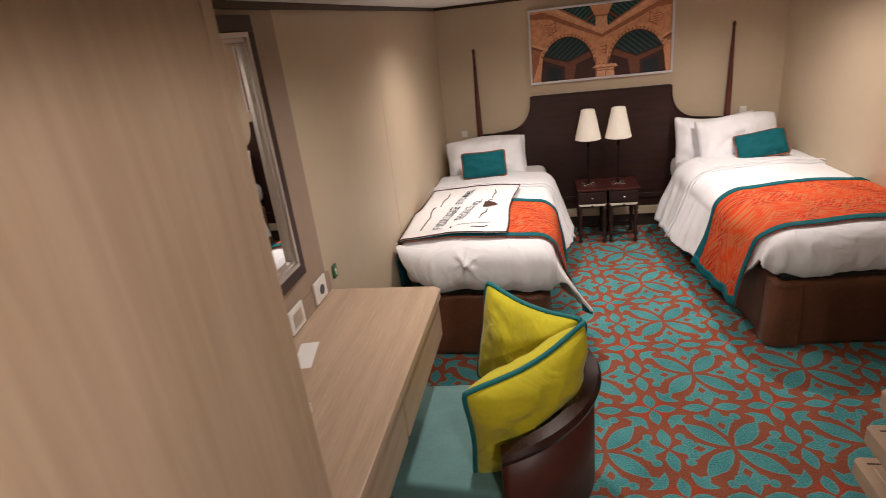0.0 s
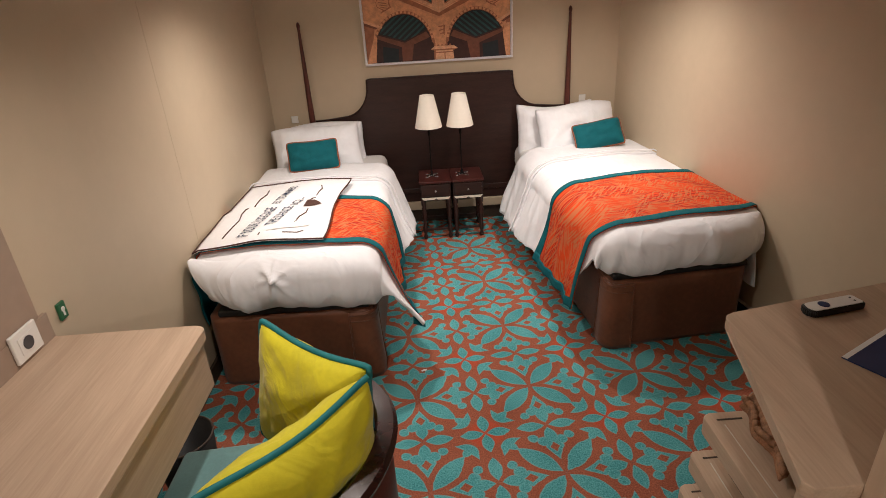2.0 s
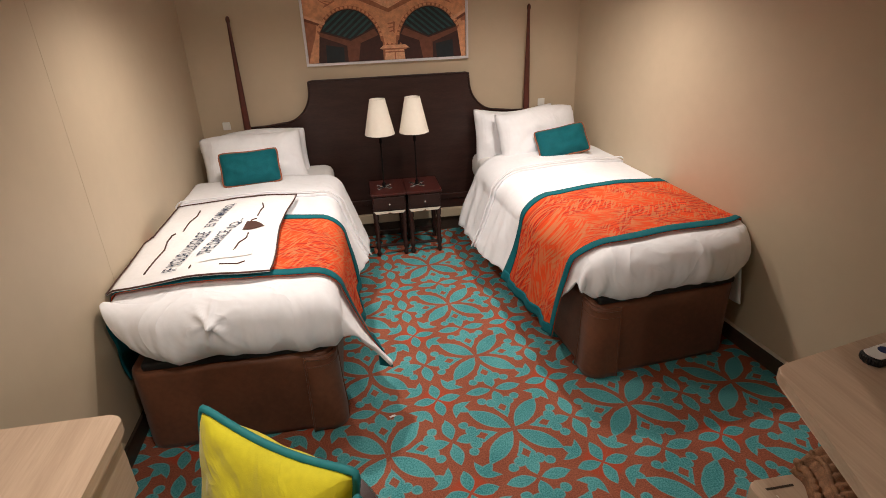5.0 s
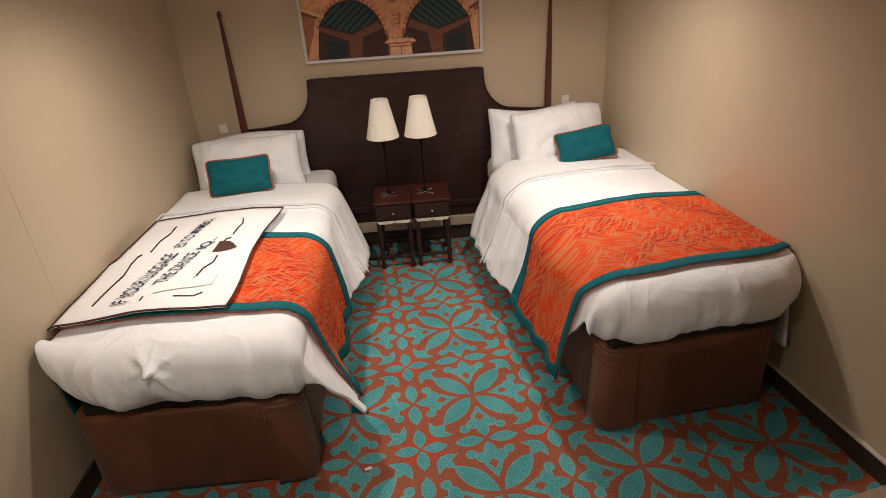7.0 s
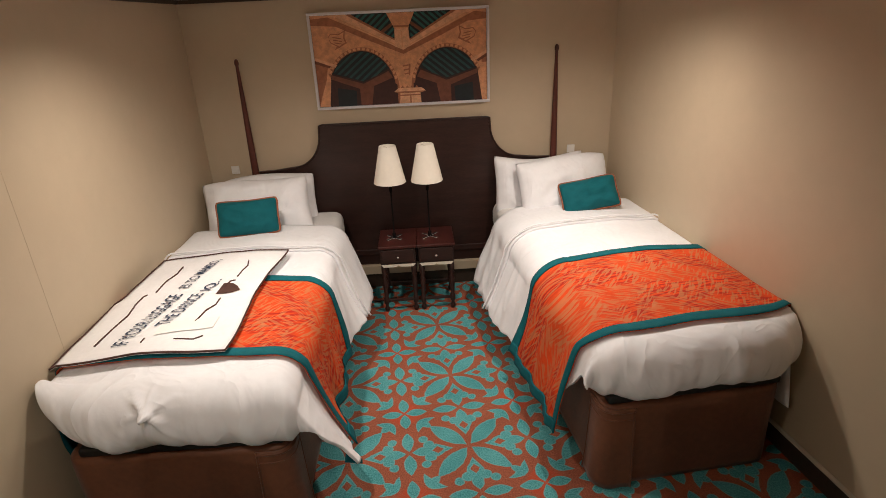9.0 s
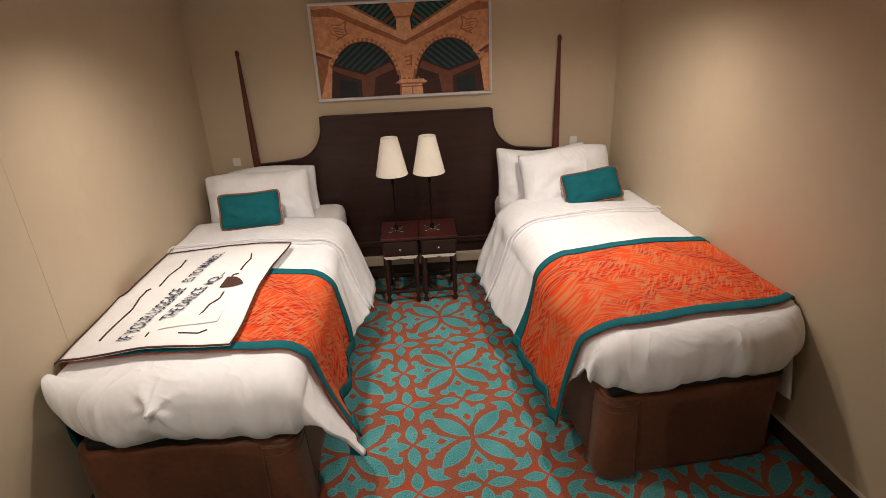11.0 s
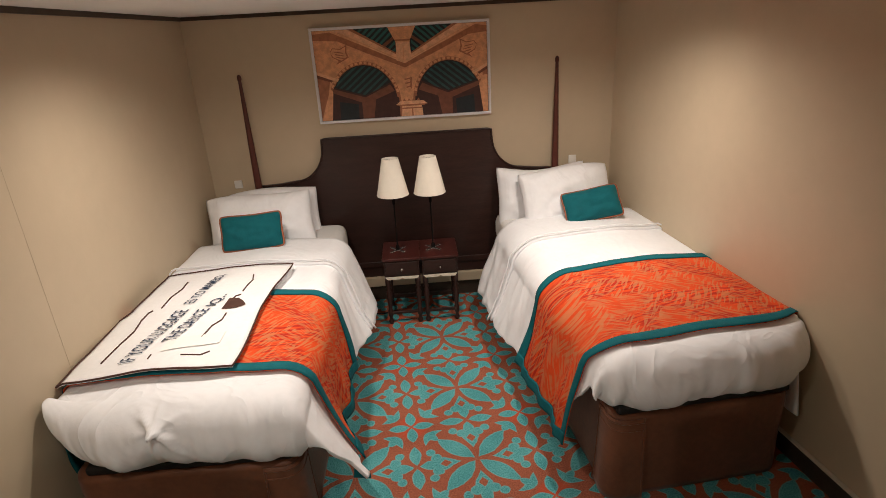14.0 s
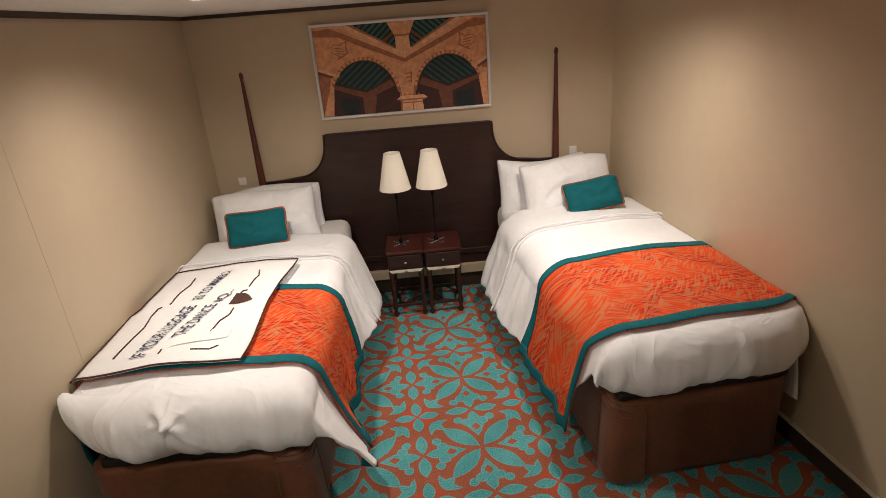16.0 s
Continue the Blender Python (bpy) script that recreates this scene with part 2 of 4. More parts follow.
M_LEATHER = mat("oxblood_leather", (0.085, 0.022, 0.016), 0.42, vary=0.2, scale=8, bump=0.15, bscale=150)
M_MIRROR = mat("mirror_glass", (0.86, 0.86, 0.85), 0.015, metal=1.0, vary=0.0)
M_GREEN = mat("green_sign", (0.02, 0.12, 0.05), 0.4)
M_LEDGE = mat("cream_ledge", (0.66, 0.60, 0.50), 0.5, vary=0.04)
M_WICKER = mat("brown_wicker", (0.30, 0.15, 0.075), 0.7, vary=0.4, scale=40, bump=0.6, bscale=120)
M_BLUE = mat("dark_blue_print", (0.02, 0.035, 0.11), 0.4)
M_ORANGEP = mat("orange_print", (0.55, 0.16, 0.05), 0.4)


# ---------- mesh helpers ----------
def solid(name, bm, material, parent=None, label="", smooth=False):
    me = bpy.data.meshes.new(name)
    bmesh.ops.recalc_face_normals(bm, faces=bm.faces)
    bm.to_mesh(me)
    bm.free()
    for mm in material if isinstance(material, (list, tuple)) else [material]:
        me.materials.append(mm)
    if smooth:
        me.polygons.foreach_set("use_smooth", [True] * len(me.polygons))
    ob = new(name, me)
    if parent is not None:
        ob.parent = parent
    if label:
        ob["label"] = label
    return ob


part = solid


def thing(name, at, label, category, group="", rz=0.0):
    ob = new(name)
    ob.matrix_world = pose(*at, 0, 0, rz)
    ob.empty_display_size = 0.05
    return tagged(ob, label, category, group)


def box(x0, x1, y0, y1, z0, z1, bevel=0.0, seg=2, bm=None):
    own = bmesh.new()
    vs = [own.verts.new((x, y, z)) for z in (z0, z1) for y in (y0, y1) for x in (x0, x1)]
    for f in ((0, 2, 3, 1), (4, 5, 7, 6), (0, 1, 5, 4), (2, 6, 7, 3), (0, 4, 6, 2), (1, 3, 7, 5)):
        own.faces.new([vs[i] for i in f])
    if bevel:
        bmesh.ops.bevel(own, geom=own.edges[:], offset=bevel, segments=seg, affect="EDGES", profile=0.5)
    if bm is None:
        return own
    join(bm, own)
    return bm


def join(bm, other, m=None):
    me = bpy.data.meshes.new("tmp")
    if m is not None:
        other.transform(m)
    other.to_mesh(me)
    other.free()
    bm.from_mesh(me)
    bpy.data.meshes.remove(me)
    return bm


def prism(points, z0, z1, bevel=0.0, seg=2):
    """An upright block on a plan outline."""
    bm = bmesh.new()
    lo = [bm.verts.new((x, y, z0)) for x, y in points]
    hi = [bm.verts.new((x, y, z1)) for x, y in points]
    n = len(points)
    bm.faces.new(lo[::-1])
    bm.faces.new(hi)
    for i in range(n):
        bm.faces.new((lo[i], lo[(i + 1) % n], hi[(i + 1) % n], hi[i]))
    if bevel:
        bmesh.ops.bevel(bm, geom=bm.edges[:], offset=bevel, segments=seg, affect="EDGES", profile=0.5)
    return bm


def lathe(profile, seg=24, at=(0, 0, 0), cap=True):
    """A turned body from (radius, height) pairs."""
    bm = bmesh.new()
    rings = []
    for r, z in profile:
        rings.append([bm.verts.new((at[0] + r * math.cos(2 * math.pi * i / seg), at[1] + r * math.sin(2 * math.pi * i / seg), at[2] + z)) for i in range(seg)])
    for a, b in zip(rings, rings[1:]):
        for i in range(seg):
            bm.faces.new((a[i], a[(i + 1) % seg], b[(i + 1) % seg], b[i]))
    if cap:
        bm.faces.new(rings[0][::-1])
        bm.faces.new(rings[-1])
    return bm


def tube(points, r, seg=8, closed=False):
    """A round cord along points."""
    bm = bmesh.new()
    pts = [Vector(p) for p in points]
    n = len(pts)
    rings = []
    for i, p in enumerate(pts):
        a, b = (pts[i - 1], pts[(i + 1) % n]) if closed else (pts[max(0, i - 1)], pts[min(n - 1, i + 1)])
        q = (b - a).normalized().to_track_quat("Z", "Y")
        rings.append([bm.verts.new(p + q @ Vector((r * math.cos(2 * math.pi * k / seg), r * math.sin(2 * math.pi * k / seg), 0))) for k in range(seg)])
    pairs = list(zip(rings, rings[1:])) + ([(rings[-1], rings[0])] if closed else [])
    for a, b in pairs:
        best = min(range(seg), key=lambda s: sum((a[k].co - b[(k + s) % seg].co).length for k in range(seg)))
        for k in range(seg):
            bm.faces.new((a[k], a[(k + 1) % seg], b[(k + 1 + best) % seg], b[(k + best) % seg]))
    if not closed:
        bm.faces.new(rings[0][::-1])
        bm.faces.new(rings[-1])
    return bm


def grid(f, nu, nv, thick=0.0):
    """A sheet f(u, v), u and v from 0 to 1; with thickness when asked."""
    bm = bmesh.new()
    vs = [[bm.verts.new(f(i / nu, j / nv)) for i in range(nu + 1)] for j in range(nv + 1)]
    for j in range(nv):
        for i in range(nu):
            bm.faces.new((vs[j][i], vs[j][i + 1], vs[j + 1][i + 1], vs[j + 1][i]))
    if thick:
        bmesh.ops.recalc_face_normals(bm, faces=bm.faces)
        bmesh.ops.solidify(bm, geom=bm.faces[:], thickness=thick)
    return bm


def structure(name, bm, material, label=""):
    return tagged(solid(name, bm, material), label, "", "", "structure")


# ---------- the room ----------
XL, BACK = -1.29, -6.2


def xr(y):
    """The right wall's line: it runs slightly outward from the bed heads."""
    return 1.33 - 0.105 * y


structure("floor", box(XL - 0.15, 2.2, BACK - 0.1, 0.15, -0.08, 0.0), M_CARPET, "teal and rust floral patterned carpet")
structure("ceiling", box(XL - 0.15, 2.2, BACK - 0.1, 0.15, CEIL, CEIL + 0.06), M_CEIL, "plain white cabin ceiling")
structure("wall_north", box(XL - 0.1, 1.6, 0.0, 0.1, 0.0, CEIL), M_WALL, "cream panelled wall behind the beds")
structure("wall_west", box(XL - 0.1, XL, BACK, 0.0, 0.0, CEIL), M_WALL, "cream cabin wall beside the bed")
structure("wall_east", prism([(xr(0), 0), (xr(BACK), BACK), (xr(BACK) + 0.1, BACK), (xr(0) + 0.1, 0)], 0, CEIL), M_WALL, "cream cabin wall beside the bed")
structure("wall_south", box(XL - 0.1, 2.2, BACK - 0.1, BACK, 0.0, CEIL), M_WALL, "plain cream wall at the entrance")
structure("trim_north", box(XL, xr(0), -0.018, -0.0005, CEIL - 0.022, CEIL - 0.0005), M_TRIM, "thin dark trim under the ceiling")
structure("trim_west", box(XL + 0.0005, XL + 0.018, -4.06, -0.02, CEIL - 0.022, CEIL - 0.0005), M_TRIM, "thin dark trim under the ceiling")
structure("trim_east", prism([(xr(0), -0.02), (xr(-6), -6.0), (xr(-6) - 0.018, -6.0), (xr(0) - 0.018, -0.02)], CEIL - 0.022, CEIL - 0.0005), M_TRIM, "thin dark trim under the ceiling")
structure("baseboard_east", prism([(xr(0) - 0.0005, -0.06), (xr(-3) - 0.0005, -3.0), (xr(-3) - 0.014, -3.0), (xr(0) - 0.014, -0.06)], 0.0, 0.085), M_TRIM, "dark brown baseboard")
structure("baseboard_east_cap", prism([(xr(0) - 0.0005, -0.06), (xr(-3) - 0.0005, -3.0), (xr(-3) - 0.018, -3.0), (xr(0) - 0.018, -0.06)], 0.0855, 0.093), M_LEDGE, "pale cap strip on the baseboard")
structure("baseboard_west", box(XL + 0.0005, XL + 0.014, -2.9, -0.06, 0.0, 0.085), M_TRIM, "dark brown baseboard")
structure("baseboard_north", box(XL, xr(0), -0.05, -0.0005, 0.0, 0.11), M_TRIM, "dark brown baseboard")
structure("ledge_north", box(XL, xr(0), -0.075, -0.0005, 0.1105, 0.175, 0.003), M_WALL, "cream ledge above the baseboard")

structure("wall_seam_west", box(XL + 0.0002, XL + 0.0008, -1.7705, -1.7695, 0.09, CEIL - 0.023), M_SEAM, "fine joint between wall panels")
for lx, ly, lp, ls in LAMPS:
    d = thing("downlight", (lx, ly, CEIL), "small round recessed ceiling downlight", "ceiling light", "ceiling downlights")
    part("rim", lathe([(0.052, -0.0005), (0.052, -0.006), (0.04, -0.008), (0.036, -0.0005)], 24, cap=False), M_WHITE, d)
    part("lens", lathe([(0.030, -0.003), (0.030, -0.0045)], 20), M_LENS, d, "glowing lens")


# ---------- beds ----------
def drop(e, r, flare, most):
    """How far a cloth runs out and down once it passes an edge by the length e."""
    if e <= 0:
        return 0.0, 0.0
    turn = min(e / r, most)
    rest = e - turn * r
    return r * math.sin(turn) + rest * (math.cos(turn) + flare), r * (1 - math.cos(turn)) + rest * math.sin(turn) * 0.97


class Bed:
    """One bed: a is the way from the aisle edge to the wall, b from the head to the foot."""

    def __init__(self, m, side, wide, length, seed, hang, tip):
        self.m, self.side, self.wide, self.length, self.seed, self.hang, self.tip = m, side, wide, length, seed, hang, tip
        self.top, self.round = 0.635, (0.03 if side < 0 else 0.10)
        self.edge, self.bend = (0.07, 0.105) if side < 0 else (0.13, 0.17)

    def at(self, a, b, z):
        return self.m @ Vector((self.side * a, -b, z))

    def flare(self, q):
        """How far the hanging cloth stands off the bed's side."""
        ease = lambda a, b: max(0.0, min(1.0, (q - a) / (b - a)))
        if self.side < 0:
            return 0.20 + 0.07 * ease(0.4, 0.7) - 0.26 * ease(0.92, 1.22) + 0.48 * ease(self.length - 0.42, self.length - 0.06)
        return 0.20 + 0.10 * ease(0.4, 0.7) - 0.20 * ease(0.92, 1.3)

    def drape(self, p, q, off=0.0):
        """A point of a cloth over the bed: p across (under 0 hangs into the aisle), q along (past the foot it hangs down)."""
        if p < 0:                                # the corner is drawn in to a soft point
            q = min(q, self.length - 0.09 + (q - self.length + 0.09) * (1 - 0.8 * min(1, -p / 0.3))) if q > self.length - 0.09 else q
        oa, za = drop(-p + self.edge, self.bend, self.flare(q), 1.45)
        ow, zw = drop(p - self.wide + 0.02, 0.05, 0.02, 1.5)
        of, zf = drop(q - self.length + 0.09, 0.125, 0.0, 2.35)
        a = (self.edge - oa) if oa else (self.wide - 0.02 + ow if ow else p)
        b = self.length - 0.09 + of if zf else q
        side = max(za, zw)
        z = self.top - (side ** 3 + zf ** 3) ** (1 / 3)
        s = self.seed
        crown = 0.018 * math.sin(math.pi * min(max((p - self.edge) / (self.wide - 0.02 - self.edge), 0), 1)) ** 1.2
        nz = noise.noise(Vector((p * 3 + s, q * 3, s))) * 0.010 + noise.noise(Vector((p * 9 + s, q * 7, 2 * s))) * 0.004
        z += crown + nz * (1 if not za else 0.4)
        if za:                                   # hanging folds
            w = min(1, za / 0.3)
            a += (math.sin(q * 13 + s * 3) * 0.006 + noise.noise(Vector((q * 5, s, p * 2))) * 0.030 + noise.noise(Vector((q * 13 + p * 2, s, 1.0))) * 0.018) * w
            z += noise.noise(Vector((q * 8, 3 * s, 0.5))) * 0.014 * w
        if zf:                                   # gathers over the foot
            w = min(1, zf / 0.15)
            b += (noise.noise(Vector((p * 13 + s, 0.3, q * 2))) * 0.020 + noise.noise(Vector((p * 30, s, q * 5))) * 0.007) * w
            z += noise.noise(Vector((p * 11, s, 4.0))) * 0.006 * w
            if self.side < 0:                    # a knot of creases where the cover is pinched
                dp, dq = p - 0.44, q - self.length - 0.03
                for an, long in ((1.45, 0.13), (0.35, 0.06), (2.5, 0.07), (-0.9, 0.11)):
                    al, ac = dp * math.cos(an) + dq * math.sin(an), -dp * math.sin(an) + dq * math.cos(an)
                    b += 0.018 * math.exp(-(ac / 0.010) ** 2) * math.exp(-(al / long) ** 2)
        k = max(0.0, min(1.0, (q - self.length + 0.30) / 0.30))
        near_wall, near_aisle = max(0.0, (p - self.wide + 0.26) / 0.28), max(0.0, (0.20 - p) / 0.25)
        b -= k * ((0.06 if self.side < 0 else 0.12) * min(1.2, near_wall) ** 2.2 + self.round * min(1.0, near_aisle) ** 2)
        z += k * (0.05 if self.side < 0 else -0.012) * min(1.2, near_wall) ** 2 * (1 if zf else 0)
        if self.side < 0 and zf:
            a -= 0.11 * min(1.0, near_wall) * min(1, zf / 0.22)
        v = Vector((a, b, z))
        if off:
            if za or zw:
                v.x += off * (-1 if za else 0.2) * min(1, max(za, zw) / 0.08)
            if zf:
                v.y += off * min(1, zf / 0.08)
            v.z += off * (1 - min(1, max(za, zf) / 0.3))
        return self.at(v.x, v.y, max(v.z, 0.03))

    def hem(self, q):
        """The length that hangs into the aisle at q."""
        k = min(1, max(0, (q - self.length + 0.35) / 0.35))
        return self.hang * (1 - k) + self.tip * k

    def sheet(self, p0, p1, q0, q1, off, nu, nv, thick, own_hem=None, free=False):
        def f(u, v):
            q = q0 + (q1 - q0) * v
            lo = p0 if p0 is not None else -(own_hem or self.hem(q))
            hi = min(p1, self.wide + 0.26 - (0.24 if self.side < 0 else 0.08) * min(1, max(0, (q - self.length + 0.35) / 0.25)))
            hi = p1 if free else hi
            return self.drape(lo + (hi - lo) * u, q, off)
        return grid(f, nu, nv, thick)


LEFT = Bed(Matrix.Translation((-0.43, 0.0, 0.0)), -1, 0.83, 2.07, 3.0, 0.41, 0.38)
RIGHT = Bed(Matrix.Translation((0.505, 0.0, 0.0)) @ Matrix.Rotation(radians(5.2), 4, "Z"), 1, 0.82, 2.0, 8.0, 0.43, 0.13)


def skirt_base(bed, w):
    """A fabric-covered box with rounded corners, drawn in a little towards the floor."""
    bm = bmesh.new()
    outline = []
    a0, a1, b0, b1, r = 0.015, w, 0.09, bed.length - 0.02, 0.065
    for cx, cy, st in ((a1 - r, b1 - r, 0), (a0 + r, b1 - r, 90), (a0 + r, b0 + r, 180), (a1 - r, b0 + r, 270)):
        for k in range(7):
            an = radians(st + 15 * k)
            outline.append((cx + r * math.cos(an), cy + r * math.sin(an)))
    rings = []
    for z, s in ((0.004, 0.0), (0.03, 0.002), (0.2, -0.004), (0.355, 0.0), (0.372, -0.004), (0.378, -0.02)):
        mid = Vector(((a0 + a1) / 2, (b0 + b1) / 2))
        ring = []
        for x, y in outline:
            d = Vector((x, y)) - mid
            k = 1 + s / d.length + 0.006 * noise.noise(Vector((x * 7, y * 7, z * 5 + bed.seed)))
            ring.append(bm.verts.new(bed.at(mid.x + d.x * k, mid.y + d.y * k, z)))
        rings.append(ring)
    n = len(outline)
    for lo, hi in zip(rings, rings[1:]):
        for i in range(n):
            bm.faces.new((lo[i], lo[(i + 1) % n], hi[(i + 1) % n], hi[i]))
    bm.faces.new(rings[-1])
    bm.faces.new(rings[0][::-1])
    return bm


def slab(bed, a0, a1, b0, b1, z0, z1, bevel):
    bm = box(a0, a1, -b1, -b0, z0, z1, bevel, 4)
    for v in bm.verts:
        v.co = bed.at(v.co.x, -v.co.y, v.co.z)
    return bm


def build_bed(bed, label):
    b = thing("bed", (0, 0, 0), label, "bed", "twin beds")
    part("skirted_base", skirt_base(bed, bed.wide - (0.03 if bed.side < 0 else 0.075)), M_BASE, b, "brown fabric skirted base", True)
    part("platform_rim", slab(bed, 0.035, bed.wide - 0.085, 0.10, bed.length - 0.035, 0.379, 0.415, 0.012), M_BLACK, b, "black platform rim")
    part("mattress", slab(bed, 0.02, bed.wide - 0.02, 0.07, bed.length - 0.08, 0.416, 0.60, 0.06), M_MATTRESS, b, "white mattress", True)
    # loose sewn corner of the skirt towards the aisle
    def corner(u, v):
        e, r = 0.21 * (u - 0.5), 0.06
        turn = max(-1.0, min(1.0, e / (r * 0.785)))
        an = radians(225 - 45 * turn)
        over = e - turn * r * 0.785
        stand = 0.005 + 0.020 * v ** 1.5 + 0.004 * math.sin(9 * u + 3 * v) * v
        rr = r + stand
        a = 0.015 + r + rr * math.cos(an) + (-over if over < 0 else 0)
        q = bed.length - 0.02 - r - rr * math.sin(an) - (over if over > 0 else 0)
        return bed.at(a, q, 0.368 - 0.362 * v)
    part("corner_flap", grid(corner, 24, 14, 0.004), M_BASE, b, "loose brown corner flap", True)
    part("flap_hem", tube([corner(k / 24, 0.035) for k in range(25)], 0.005, 6), M_BASE, b, "", True)
    part("flap_hem", tube([corner(k / 24, 0.13) for k in range(25)], 0.003, 6), M_BASE, b, "", True)
    for u in (0.0, 1.0):
        part("flap_seam", tube([corner(u, k / 14) for k in range(15)], 0.004, 6), M_BASE, b, "", True)
    return b


build_bed(LEFT, "single bed with brown skirted base against the wall")
build_bed(RIGHT, "single bed with brown skirted base, slightly angled")


def duvet(bed, q0, label):
    d = thing("duvet", bed.at(0.4, 1.0, 0.6), label, "duvet", "white duvets")
    inv = d.matrix_world.inverted()

    def put(name, bm, m, lab=""):
        bm.transform(inv)
        return part(name, bm, m, d, lab, True)
    put("cover", bed.sheet(None, bed.wide + 0.26, q0, bed.length + 0.235, 0.0, 190, 170, 0.012), M_LINEN)
    # the turned-back strip at the head end
    put("turned_back_fold", bed.sheet(None, bed.wide + 0.10, q0 - 0.02, q0 + 0.36, 0.014, 60, 16, 0.014), M_LINEN, "folded-back white edge")
    hem = lambda k: bed.drape(-bed.hem(q0) + (bed.wide + 0.08 + bed.hem(q0)) * k / 60, q0 + 0.352, 0.030)
    put("stitched_edge", tube([hem(k) for k in range(61)], 0.005, 6), M_LINEN)
    return d


duvet(LEFT, 0.52, "white duvet hanging loosely over the bed's foot corner")
right_duvet = duvet(RIGHT, 0.42, "white duvet with folded edge tucked over the bed's foot")


def wall_drop(cover, bed):
    """The duvet's side that hangs down between the bed and the wall."""
    inv = cover.matrix_world.inverted()

    def f(u, v):
        q = bed.length - 0.50 + (0.36 + 0.09 * v) * u
        a = bed.wide - 0.012 + 0.012 * math.sin(3 * v) + 0.008 * math.sin(17 * u + 2 * v) * v
        return inv @ bed.at(a, q, 0.57 - 0.33 * v)
    part("wall_side_drop", grid(f, 24, 20, 0.008), M_LINEN, cover, "", True)


wall_drop(right_duvet, RIGHT)


def runner(bed, q0, q1, hem, wall_hang, label):
    d = thing("bed_runner", bed.at(0.4, (q0 + q1) / 2, 0.65), label, "bed runner", "bed runners")
    inv = d.matrix_world.inverted()

    def put(name, bm, m, lab=""):
        bm.transform(inv)
        return part(name, bm, m, d, lab, True)
    put("panel", bed.sheet(None, bed.wide + wall_hang, q0, q1, 0.014, 64, 26, 0.003, hem, True), M_RUNNER)
    put("border", bed.sheet(None, bed.wide + wall_hang, q0 - 0.002, q0 + 0.05, 0.0185, 64, 4, 0.003, hem, True), M_TEAL, "teal cloth border")
    put("border", bed.sheet(None, bed.wide + wall_hang, q1 - 0.05, q1 + 0.002, 0.0185, 64, 4, 0.003, hem, True), M_TEAL, "teal cloth border")
    put("border", bed.sheet(-hem - 0.002, -hem + 0.05, q0, q1, 0.019, 4, 26, 0.003), M_TEAL, "teal cloth border")
    return d


def wall_end(run):
    """The runner's end that has slipped down between the bed and the wall."""
    inv = run.matrix_world.inverted()

    def f(u, v):
        y = -1.78 - (0.185 - 0.05 * max(0, v - 0.25)) * u
        x = -1.252 - 0.025 * min(1, v / 0.16) + 0.006 * math.sin(9 * v + 4 * u) * min(1, v * 2)
        z = 0.632 - 0.34 * v - 0.015 * u
        return inv @ Vector((max(x, -1.284), y, z))
    part("slipped_end", grid(f, 10, 30, 0.004), M_TEAL, run, "teal end hanging beside the wall", True)


def corner_tip(run, bed):
    """The runner's dark teal corner showing under the duvet's tip."""
    inv = run.matrix_world.inverted()
    root = bed.drape(-bed.tip + 0.03, bed.length + 0.02)

    def f(u, v):
        return inv @ (root + Vector((-0.03 + 0.055 * u, 0.01 - 0.05 * v * (1 - 0.8 * u), -0.004 - 0.050 * u - 0.012 * v)))
    part("corner_tip", grid(f, 8, 6, 0.003), M_TEAL, run, "dark teal corner under the duvet", True)


left_runner = runner(LEFT, 1.22, 1.88, 0.42, 0.42, "orange frond-print bed runner with teal border, partly covered")
wall_end(left_runner)
corner_tip(left_runner, LEFT)
runner(RIGHT, 1.20, 1.90, 0.45, 0.08, "orange frond-print bed runner with teal border")


# ---------- pillows and cushions ----------
def cushion(name, w, h, t, cloth, label, category, group, piping=None, m=None, pipe_r=0.006, seed=1.0, pinch=0.10, sag=0.0):
    """A stuffed square, standing in the xz plane, thickest in the middle."""
    ob = thing(name, (0, 0, 0), label, category, group)
    ob.matrix_world = m

    def rim(u, v):
        # sides drawn in between the corners
        x, z = 2 * u - 1, 2 * v - 1
        z2 = 0.05 * h * math.sin(2.3 * x + seed) * (1 if not piping else 0.3)
        z2 -= sag * h * max(0, z) * (math.cos(1.57 * x) + 0.25 * math.sin(3.1 * x + seed))
        soft = 1 - (0.075 if piping else 0.045) * abs(x * z) ** 5
        return Vector((0, 0, z2)) + soft * Vector((x * w / 2 * (1 - pinch * (1 - z * z) * 0.6 * abs(x)), 0, z * h / 2 * (1 - pinch * (1 - x * x) * 0.6 * abs(z))))

    def face(sign):
        def f(u, v):
            p = rim(u, v)
            x, z = 2 * u - 1, 2 * v - 1
            fat = (max(0, (1 - abs(x) ** 3)) * max(0, (1 - abs(z) ** 3))) ** 0.6
            p.y = sign * (t / 2 * fat + 0.002) + noise.noise(Vector((x * 2.2 + seed, z * 2.2, seed * sign))) * t * 0.16 * fat + noise.noise(Vector((x * 5 + seed, z * 5, seed))) * t * 0.05 * fat
            return p
        return f
    bm = grid(face(-1), 34, 28)
    join(bm, grid(face(1), 34, 28))
    bmesh.ops.remove_doubles(bm, verts=bm.verts, dist=0.0045)
    part("cover", bm, cloth, ob, "", True)
    if piping:
        n = 24
        loop = [rim(i / n, 0) for i in range(n)] + [rim(1, i / n) for i in range(n)] + [rim(1 - i / n, 1) for i in range(n)] + [rim(0, 1 - i / n) for i in range(n)]
        part("piping", tube(loop, pipe_r, 6, True), piping, ob, "contrast piping", True)
    return ob


